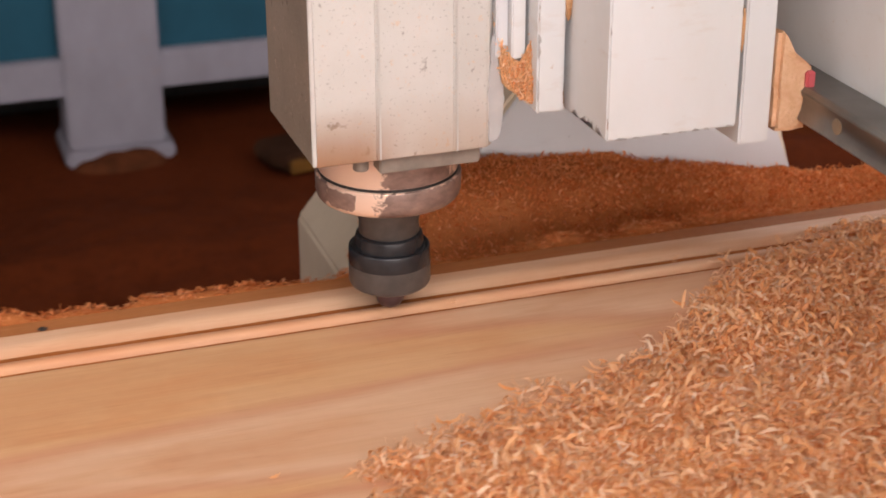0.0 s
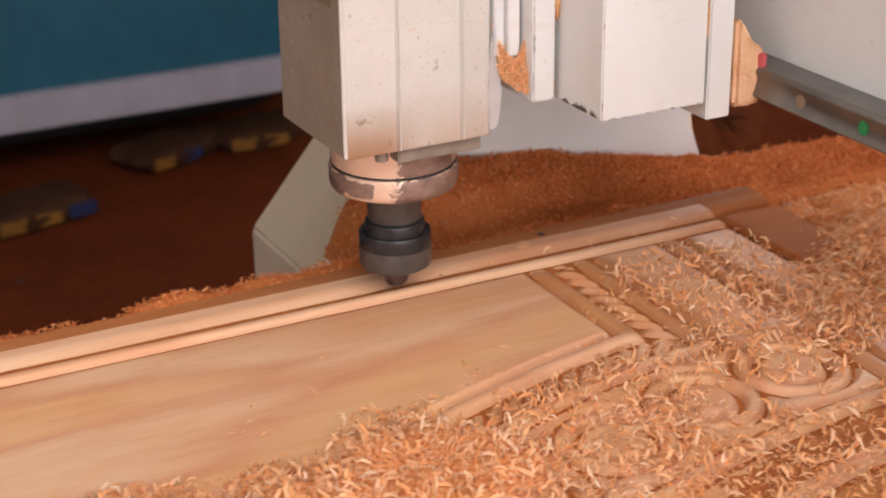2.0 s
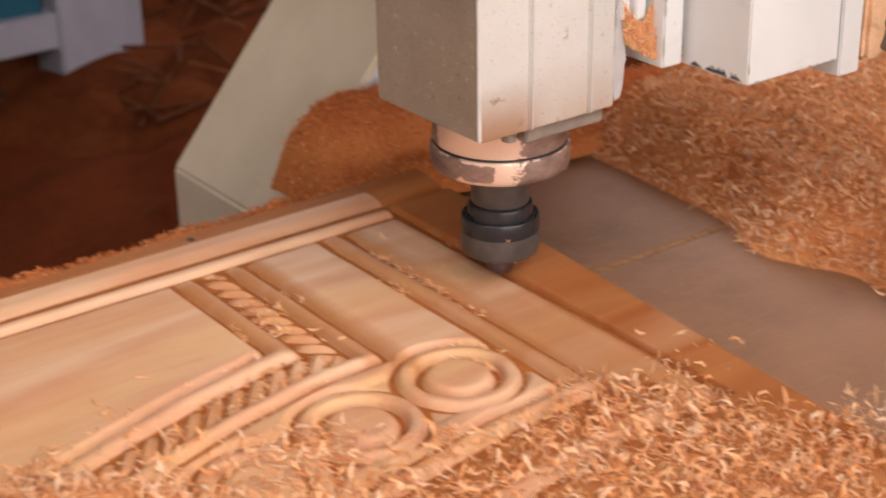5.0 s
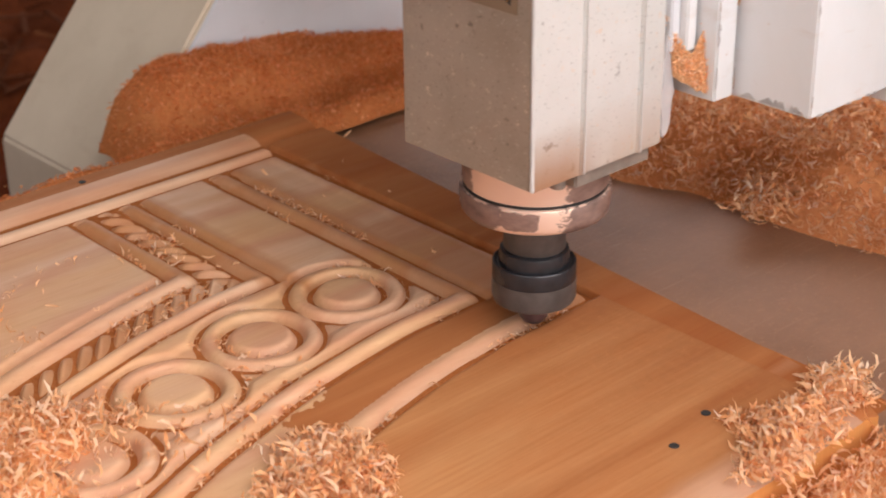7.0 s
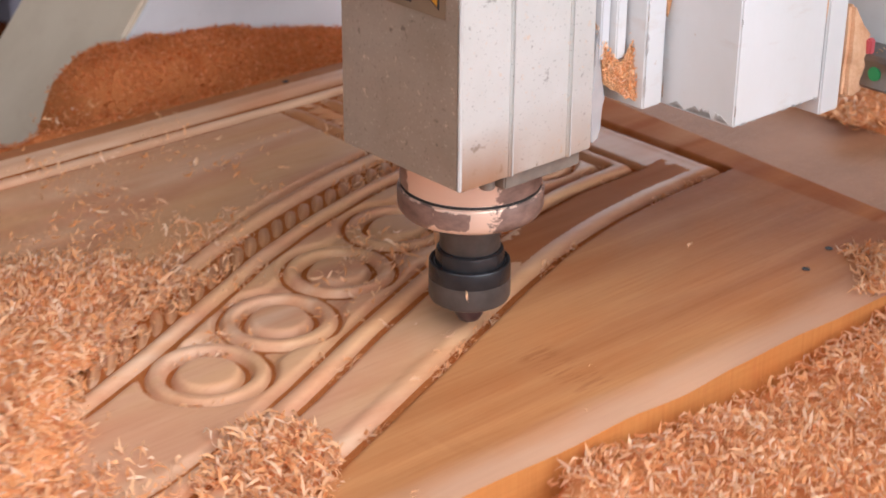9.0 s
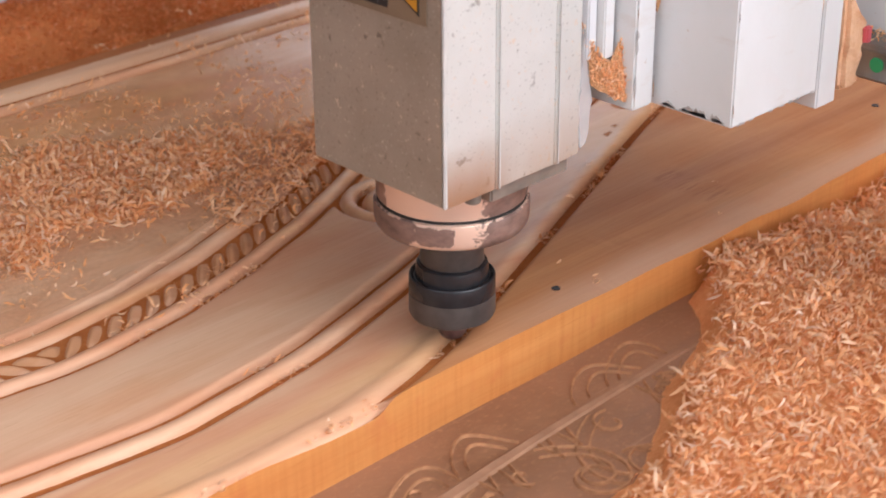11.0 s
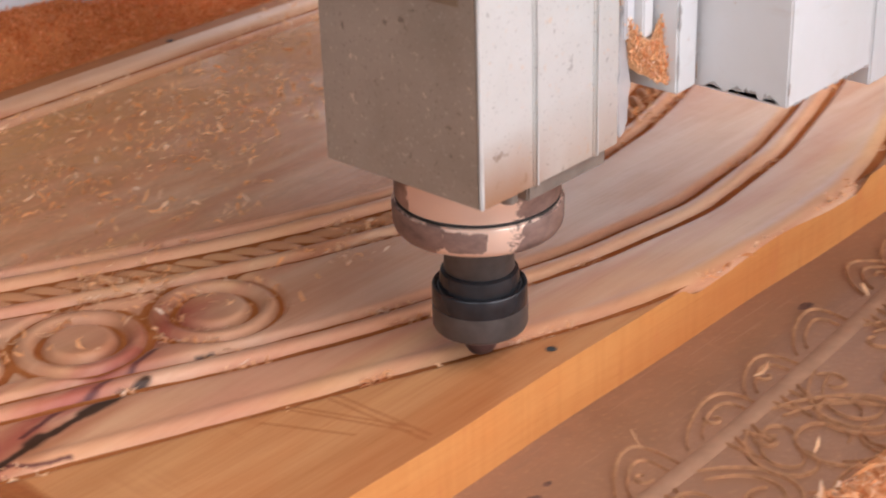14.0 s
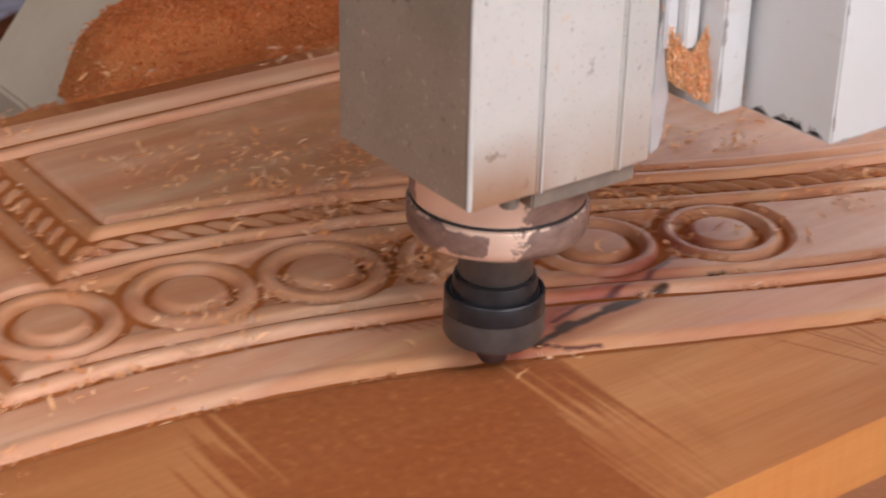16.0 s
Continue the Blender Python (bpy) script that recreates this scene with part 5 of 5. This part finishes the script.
# ---- chips ----
def heap_height(x, y):
    """Heaps of shavings on the bed beside the board's end and along its near side."""
    edge_r = 0.972 + 0.012 * np.sin(y * 14) + value_noise(x, y, 0.07, 11) * 0.014
    right = smoothstep(-0.004, 0.09, x - edge_r) * (0.042 + 0.016 * value_noise(x, y, 0.16, 12) + 0.006 * value_noise(x, y, 0.05, 17))
    rim = np.interp(x, (-0.4, -0.2, -0.1, 0.0, 0.05, 0.125, 0.18, 0.245, 0.33, 0.38), (-0.118, -0.125, -0.140, -0.146, -0.142, -0.130, -0.100, -0.068, -0.030, 0.03))
    level = 0.027 - 0.006 * smoothstep(0.25, 0.40, x) * smoothstep(-0.12, -0.01, y)
    near = smoothstep(0, 0.045, rim - y + value_noise(x, y, 0.04, 13) * 0.012) * (level + 0.008 * value_noise(x, y, 0.1, 14) + 0.004 * value_noise(x, y, 0.035, 16))
    near = np.where((y > 0) & (x < 0.9), 0, near)
    near = near + smoothstep(0.3, 0.8, x) * smoothstep(-0.05, -0.25, y) * 0.03
    return np.maximum(right, near)


hx, hy = np.arange(-0.4, 1.9, 0.008), np.arange(-0.495, 0.60, 0.008)
me, hgx, hgy = grid_mesh("chip_bed", hx, hy, np.zeros((len(hy), len(hx))))
hz = heap_height(hgx, hgy)
hz = BED_Z - 0.0040 + hz - 0.0035 * smoothstep(0.008, 0.018, hz) + np.where(hz > 0.008, value_noise(hgx, hgy, 0.014, 15) * 0.003, 0) + value_noise(hgx, hgy, 0.02, 18) * 0.001
inside_board = (hgy > -0.003) & (hgx < 0.83)
hz = np.where(inside_board, BED_Z - 0.006, hz)
me.vertices.foreach_set("co", np.stack([hgx, hgy, hz], -1).ravel())
me.update()
heap = tagged(part("wood_chip_heap", me, M_FRINGE), "heap of curled orange wood chips on the router table", "wood chips", kind="stuff")

rng = np.random.RandomState(5)
n = 205000
cx, cy = rng.uniform(-0.30, 1.40, n), rng.uniform(-0.36, 0.60, n)
hh = heap_height(cx, cy)
keep = (hh > np.where(cx < 0.8, 0.012, 0.002) + np.where(cx < 0.8, 0.009, 0.004) * rng.rand(n)) & ~((cy > -0.004) & (cx < 0.84))
cx, cy, hh = cx[keep], cy[keep], hh[keep]
part("chips", chips_mesh("chips", cx, cy, BED_Z - 0.003 + hh, 6, (0.0048, 0.0128), 0.45), M_CHIP, heap, "loose curled shavings")

# low ridge of chips along the far edge of the bed
fx, fy = np.arange(-1.2, 1.40, 0.007), np.arange(0.5815, 0.622, 0.004)
me, fgx, fgy = grid_mesh("chip_ridge", fx, fy, np.zeros((len(fy), len(fx))))


def ridge(x, y):
    k = np.sin(np.pi * np.clip((y - 0.576) / 0.046, 0, 1)) ** 0.8
    k = k * (1 - 0.35 * smoothstep(0.80, 0.90, x))
    return BED_Z - 0.004 + k * (0.0350 + 0.004 * value_noise(x, y * 0, 0.06, 91) + 0.004 * value_noise(x, y * 0, 0.017, 92))


me.vertices.foreach_set("co", np.stack([fgx, fgy, ridge(fgx, fgy) - 0.002], -1).ravel())
me.update()
far_row = tagged(part("chip_ridge", me, M_RUST), "low ridge of wood chips along the far edge of the table", "wood chips", kind="stuff")
n = 22000
cx, cy = rng.uniform(-1.15, 1.39, n), rng.uniform(0.582, 0.620, n)
part("chips", chips_mesh("chips", cx, cy, ridge(cx, cy) - 0.001, 7, (0.0025, 0.006), 0.5), M_REDCHIP, far_row)

# the heap that the gantry's foot pushes along
px = np.arange(0.03, 0.72, 0.007)
py = np.arange(0.585, 0.742, 0.007)
me, ggx, ggy = grid_mesh("gantry_heap", px, py, np.zeros((len(py), len(px))))


def gantry_heap(x, y):
    crest = np.interp(x, (0.03, 0.05, 0.075, 0.11, 0.145, 0.19, 0.25, 0.305, 0.39, 0.43, 0.5, 0.72), (-0.055, -0.012, 0.002, 0.011, 0.013, 0.005, -0.008, -0.016, -0.030, -0.038, -0.04, -0.055))
    k = 0.16 * smoothstep(0.585, 0.612, y) + 0.84 * smoothstep(0.622, 0.705, y)
    return -0.055 + (crest + 0.055) * k + value_noise(x, y, 0.05, 21) * 0.005 + value_noise(x, y, 0.021, 23) * 0.003


me.vertices.foreach_set("co", np.stack([ggx, ggy, gantry_heap(ggx, ggy) - 0.002 + value_noise(ggx, ggy, 0.012, 22) * 0.002], -1).ravel())
me.update()
pushed = tagged(part("pushed_chip_heap", me, M_RUST), "drift of fine wood chips against the gantry leg", "wood chips", kind="stuff")
n = 32000
cx, cy = rng.uniform(0.03, 0.715, n), rng.uniform(0.588, 0.738, n)
part("chips", chips_mesh("chips", cx, cy, gantry_heap(cx, cy) - 0.001, 8, (0.0025, 0.0065)), M_REDCHIP, pushed)



# ---- loose chips on the board, blown along by the cutter's air jet ----
def patch_depth(x, y, outline):
    """Distance inside the outline, negative outside."""
    best = np.full_like(x, 9.0)
    odd = np.zeros(x.shape, bool)
    for (ax, ay), (bx, by) in zip(outline, outline[1:] + outline[:1]):
        lx, ly = bx - ax, by - ay
        t = np.clip(((x - ax) * lx + (y - ay) * ly) / (lx * lx + ly * ly), 0, 1)
        best = np.minimum(best, np.hypot(x - ax - t * lx, y - ay - t * ly))
        odd ^= ((ay > y) != (by > y)) & (x < ax + (y - ay) * lx / (ly if ly else 1e-9))
    return np.where(odd, best, -best)


def drift(name, label, outline, n, seed, mound=0.012, soft=0.05, z0=0.0, size=(0.0048, 0.0130), base=True, ragged=0.75):
    """A ragged patch of shavings, thick in the middle and thin at its rim."""
    r = np.random.RandomState(seed)
    ox, oy = [p[0] for p in outline], [p[1] for p in outline]
    x0, x1, y0, y1 = min(ox), max(ox), min(oy), max(oy)

    def cover(x, y):
        return patch_depth(x, y, outline) / soft + value_noise(x, y, 0.055, seed) * ragged + value_noise(x, y, 0.018, seed + 1) * 0.3

    x, y = r.uniform(x0 - soft, x1 + soft, n), r.uniform(y0 - soft, y1 + soft, n)
    c_ = cover(x, y)
    ok = c_ > r.uniform(-0.1, 0.75, n)
    x, y, c_ = x[ok], y[ok], c_[ok]
    z = z0 + np.clip(c_ - 0.3, 0, 1) * mound * r.uniform(0.6, 1.0, len(x))
    top = part(name, chips_mesh(name, x, y, z, seed, size, 0.5), M_CHIP)
    if base:
        bxs, bys = np.arange(x0, x1, 0.006), np.arange(y0, y1, 0.006)
        bme, bgx, bgy = grid_mesh("under_dust", bxs, bys, np.zeros((len(bys), len(bxs))))
        h = z0 - 0.006 + np.clip(cover(bgx, bgy) - 0.15, 0, 1) * (mound + 0.004) + value_noise(bgx, bgy, 0.012, seed + 2) * 0.002
        bme.vertices.foreach_set("co", np.stack([bgx, bgy, h], -1).ravel())
        bme.update()
        bb = bmesh.new()
        bb.from_mesh(bme)
        bare = [v for v in bb.verts if v.co.z < z0 - 0.004]
        bmesh.ops.delete(bb, geom=bare, context="VERTS")
        part("under_dust", bb, M_UNDER, top)
    return tagged(top, label, "wood chips", kind="stuff")


def rect(x0, x1, y0, y1):
    return [(x0, y0), (x1, y0), (x1, y1), (x0, y1)]


DR = "loose orange shavings lying on the carved board"
drift_a = drift("end_chip_drift", DR, [(0.27, 0.385), (0.31, 0.418), (0.443, 0.522), (0.575, 0.557), (0.84, 0.567), (0.84, 0.35), (0.42, 0.34)], 46000, 51, 0.008, 0.03, ragged=0.4)
drift_b = drift("sparse_chip_drift", DR, [(0.34, 0.06), (0.38, 0.27), (0.46, 0.325), (0.56, 0.285), (0.65, 0.235), (0.765, 0.24), (0.80, 0.10), (0.78, 0.04)], 14000, 52, 0.002, 0.06, base=False, ragged=1.0)
drift_u = drift("end_crumb_drift", DR, [(0.44, 0.335), (0.52, 0.372), (0.592, 0.395), (0.60, 0.505), (0.75, 0.51), (0.75, 0.28), (0.5, 0.28)], 5000, 63, 0.002, 0.03, base=False, ragged=0.9)
drift_c = drift("rope_chip_drift", DR, [(0.16, 0.225), (0.30, 0.275), (0.42, 0.34), (0.47, 0.385), (0.42, 0.395), (0.30, 0.335), (0.16, 0.285)], 9000, 53, 0.004, 0.03, base=False)
drift_d = drift("rim_chip_drift", DR, [(-0.10, 0.03), (0.26, 0.06), (0.385, 0.19), (0.455, 0.27), (0.44, 0.33), (0.40, 0.355), (0.18, 0.345), (0.10, 0.31), (-0.10, 0.28)], 52000, 54, 0.012, 0.04)
drift_e = drift("field_chip_drift", DR, [(0.134, 0.344), (0.21, 0.378), (0.30, 0.405), (0.46, 0.39), (0.80, 0.40), (0.80, 0.06), (0.25, 0.06)], 60000, 58, 0.010, 0.035, ragged=0.5)
drift_f = drift("panel_chip_drift", DR, [(0.06, 0.25), (0.20, 0.265), (0.345, 0.305), (0.365, 0.335), (0.30, 0.42), (0.22, 0.445), (0.14, 0.44), (0.06, 0.37)], 26000, 56, 0.009, 0.035)
drift_j = drift("jet_chip_drift", DR, [(0.345, 0.125), (0.36, 0.15), (0.398, 0.158), (0.428, 0.142), (0.42, 0.105), (0.382, 0.092)], 7000, 66, 0.007, 0.026, ragged=1.0)
drift("corner_chip_drift", DR, [(0.655, 0.004), (0.715, 0.040), (0.765, 0.056), (0.79, 0.040), (0.775, -0.004), (0.69, -0.004)], 11000, 55, 0.010, 0.022)
drift_s = drift("scattered_chips", DR, rect(-0.62, 0.44, 0.27, 0.52), 24000, 57, 0.0, 0.22, size=(0.004, 0.010), base=False, ragged=0.9)

def film_material():
    """Fine orange dust, thin and patchy, through which the wood shows."""
    m, nt, b = mat("blown_dust_veil", 0.95)
    b.inputs["Specular IOR Level"].default_value = 0.05
    n1 = noise_tex(nt, coords(nt, (9, 16, 1)), 1.0, 5, 0.65, 0.3)
    n2 = noise_tex(nt, coords(nt), 420, 3, 0.7)
    nt.links.new(ramp(nt, n2, [(0.35, (0.66, 0.30, 0.105)), (0.65, (0.78, 0.435, 0.195))]), b.inputs["Base Color"])
    pos = nt.nodes.new("ShaderNodeSeparateXYZ")
    nt.links.new(coords(nt), pos.inputs[0])
    fade = calc(nt, "MULTIPLY", grey(nt, pos.outputs[0], 0.44, 0.22), grey(nt, pos.outputs[0], -0.61, -0.40))
    thick = calc(nt, "MULTIPLY", calc(nt, "MULTIPLY", grey(nt, n1, 0.30, 0.66), fade), calc(nt, "ADD", 0.16, calc(nt, "MULTIPLY", grey(nt, n2, 0.35, 0.65), 0.28)))
    far = calc(nt, "MULTIPLY", grey(nt, pos.outputs[1], 0.30, 0.47), calc(nt, "MULTIPLY", grey(nt, n1, 0.20, 0.55), calc(nt, "MULTIPLY", fade, 0.26)))
    nt.links.new(calc(nt, "ADD", thick, far), b.inputs["Alpha"])
    return m


vx, vy = np.arange(-0.62, 0.455, 0.012), np.linspace(0, 1, 40)
vme, vgx, vgy = grid_mesh("dust_veil", vx, vy, np.zeros((len(vy), len(vx))))
low_ = PANEL(np.abs(vgx)) + 0.007
vme.vertices.foreach_set("co", np.stack([vgx, low_ + (0.512 - low_) * vgy, np.full_like(vgx, 0.00055)], -1).ravel())
vme.update()
part("dust_veil", vme, film_material(), drift_s, "thin veil of fine orange dust")

drift_g = drift("bed_chip_drift", "loose orange shavings lying on the router table", rect(0.08, 0.42, -0.13, -0.004), 26000, 59, 0.016, 0.04, BED_Z)
drift_h = drift("strip_chip_drift", "loose orange shavings lying on the router table", rect(0.83, 1.05, 0.10, 0.60), 30000, 60, 0.02, 0.05, BED_Z)

# crumbs along the quirks
r = np.random.RandomState(77)
n = 100000
x, y = r.uniform(-0.76, 0.76, n), r.uniform(0.0, 0.54, n)
z, o = carve(x, y)
ok = (z < -0.003) & (o < 0.004) & (y < 0.512) & (value_noise(x, y, 0.03, 61) > np.where(1.25 * np.abs(x) + y > 1.127, 0.55, np.where(x < -0.05, 0.16, 0.10)))
x, y, z = x[ok], y[ok], z[ok]
tagged(part("groove_crumbs", chips_mesh("groove_crumbs", x, y, np.maximum(z, -0.0042), 62, (0.0025, 0.0080), 0.4), M_CHIP), "small crumbs of wood in the carved grooves", "wood chips", kind="stuff")


# single shavings that the cutter throws out
thrown = []
tr = random.Random(31)
for k in range(30):
    ob = part("flying_shaving", chips_mesh("flying_shaving", np.zeros(1), np.zeros(1), np.zeros(1), 400 + k, (0.009, 0.013), 0.3), M_CHIP)
    when = 0.02 + 0.28 * k if k < 18 else 7.3 + 0.4 * (k - 18) if k < 24 else 11.8 + 0.6 * (k - 24)
    thrown.append((tagged(ob, "single curled shaving thrown up by the cutter", "wood chip", "thrown shavings"), when))


# ---- what moves ----
def motions():
    tip = [
        (0, 0.2034, 0.5305), (0.5, 0.2753, 0.5315), (1, 0.3440, 0.5340), (1.5, 0.4120, 0.5365), (2, 0.4851, 0.5383), (2.5, 0.5569, 0.5400),
        (3, 0.6327, 0.5415), (3.5, 0.7015, 0.5430), (3.78, 0.7420, 0.5430), (3.95, 0.7540, 0.5400), (4.1, 0.7555, 0.5300), (4.5, 0.7565, 0.4770),
        (5, 0.7530, 0.4000), (5.2, 0.7527, 0.3695), (6.3, 0.7525, 0.2080), (6.55, 0.7465, 0.2010), (7.3, 0.6654, 0.1975), (7.5, 0.6394, 0.1955),
        (8, 0.5659, 0.1800), (8.5, 0.5012, 0.1603), (9, 0.4410, 0.1405), (9.5, 0.3754, 0.1098), (9.7, 0.3498, 0.0975), (10.4, 0.2570, 0.0560),
        (11.1, 0.1570, 0.0190), (11.8, 0.0598, 0.0005), (12, 0.0374, 0.0002), (12.5, -0.0281, -0.0004), (13, -0.1007, 0.0040), (13.5, -0.1678, 0.0175),
        (14, -0.2293, 0.0416), (14.5, -0.2922, 0.0657), (15, -0.3600, 0.0914), (15.5, -0.4240, 0.1190), (16, -0.4888, 0.1466),
    ]
    tt, tx, ty = zip(*tip)
    for ob, t0 in thrown:
        # it lies where the cutter will pass, flies ahead of the jet and comes to rest
        x0, y0 = float(np.interp(t0, tt, tx)), float(np.interp(t0, tt, ty))
        dx, dy = (tr.uniform(0.10, 0.30), tr.uniform(-0.16, -0.02)) if t0 < 4 else (tr.uniform(-0.22, 0.02), tr.uniform(-0.16, -0.04))
        high, spin, turn = tr.uniform(0.02, 0.06), tr.uniform(-60, 60), tr.uniform(-70, 70)
        rows = [(0, pose(x0, y0, -0.002))] if t0 > 0.05 else []
        rows += [(t0 + 0.5 * q / 5, pose(x0 + dx * q / 5, y0 + dy * q / 5, -0.002 + (0.003 + high * 4 * (1 - q / 5)) * q / 5, spin * q / 2, turn * q / 3, turn * q / 2)) for q in range(6)]
        walk(ob, rows + [(16, rows[-1][1])])
    walk(unit, [(t, pose(x, y, 0.0005)) for t, x, y in tip])
    walk(gantry, [(t, pose(x, 0, 0)) for t, x, y in tip])
    walk(pushed, [(t, pose(x, 0, 0)) for t, x, y in tip])

    # the jet drives the loose chips off the board, bit by bit, onto the heap before it
    for ob, rows in (
        (drift_a, ((0, 0, 0, 0), (0.5, 0.055, 0, -0.002), (1, 0.13, 0, -0.006), (1.5, 0.24, -0.01, -0.007), (2, 0.36, -0.04, -0.006), (2.5, 0.46, -0.08, -0.004), (3, 0.54, -0.11, -0.002), (3.6, 0.60, -0.13, -0.008), (4.4, 0.66, -0.16, -0.02), (16, 0.64, -0.16, -0.02))),
        (drift_b, ((0, 0, 0, 0), (5.2, 0, 0, 0), (7.2, -0.44, -0.02, 0), (8.5, -0.52, 0.0, 0), (9.7, -0.70, -0.05, 0), (10.4, -0.60, -0.35, -0.02), (11.6, 0.10, -0.72, -0.02), (16, 0.10, -0.72, -0.02))),
        (drift_d, ((0, 0, 0, 0), (5.2, 0.02, -0.01, 0), (7.5, -0.015, 0.0, 0), (8, -0.05, 0.01, 0), (8.5, -0.11, 0.01, 0), (9, -0.19, -0.02, 0), (9.7, -0.40, -0.09, 0), (10.3, -0.40, -0.26, -0.012), (10.7, -0.22, -0.42, -0.034), (11.6, 0.35, -0.55, -0.012), (16, 0.35, -0.55, -0.012))),
        (drift_e, ((0, 0, 0, 0), (0.5, 0.01, -0.025, 0.001, 0.3), (1.0, 0.0, -0.095, 0.003, 0.75), (1.5, -0.02, -0.19, 0.004, 1.0), (2.0, -0.02, -0.25, 0.004, 1.15), (2.5, -0.02, -0.28, 0.004, 1.2), (3.5, 0.0, -0.31, 0.003, 1.2), (5.2, 0.0, -0.33, 0.003, 1.2), (7.2, 0.20, -0.62, -0.012, 0), (16, 0.20, -0.62, -0.012, 0))),
        (drift_f, ((0, 0.02, -0.10, 0), (5.2, 0.02, -0.10, 0), (7.5, 0.05, -0.05, 0), (8.5, 0.0, -0.02, 0), (9, -0.01, 0.0, 0), (9.6, -0.02, 0.01, 0), (11.8, -0.06, 0.01, -0.0095), (12.6, -0.08, 0.0, -0.0115), (13.4, -0.09, -0.02, -0.0135), (16, -0.10, -0.02, -0.0135))),
        (drift_j, ((0, 0.13, 0.02, -0.004), (5.2, 0.13, 0.02, -0.004), (7.3, 0.09, 0.03, 0), (7.5, 0.07, 0.025, 0), (8, -0.01, -0.025, 0), (8.5, -0.08, -0.030, 0), (9, -0.150, -0.035, 0), (9.5, -0.225, -0.10, 0), (9.7, -0.25, -0.13, -0.004), (9.95, -0.27, -0.17, -0.024), (10.4, -0.24, -0.28, -0.036), (11.2, -0.13, -0.36, -0.036), (16, -0.13, -0.36, -0.036))),
        (drift_u, ((0, -0.01, 0, 0), (1.5, 0, 0, 0), (2.0, 0.01, -0.01, 0), (2.5, 0.03, -0.05, 0), (3, 0.03, -0.14, 0), (3.5, 0.02, -0.22, -0.001), (5.2, 0.02, -0.27, -0.003), (7.2, 0.15, -0.70, -0.02), (16, 0.15, -0.70, -0.02))),
        (drift_s, ((0, 0, -0.27, 0), (5.2, 0, -0.27, 0), (7.2, 0, 0, 0), (16, 0, 0, 0))),
        (drift_g, ((0, 0, 0, 0), (9.7, 0, 0, 0), (11.5, 0.30, -0.10, 0.004), (16, 0.30, -0.10, 0.004))),
        (drift_h, ((0, 0, 0, 0), (3.0, 0, 0, 0), (3.6, 0.04, -0.01, 0), (4.4, 0.16, -0.04, 0.012), (7.3, 0.26, -0.06, 0.016), (16, 0.26, -0.06, 0.016))),
    ):
        walk(ob, [(row[0], pose(row[1], row[2], row[3], 0, row[4] if len(row) > 4 else 0)) for row in rows])


motions()
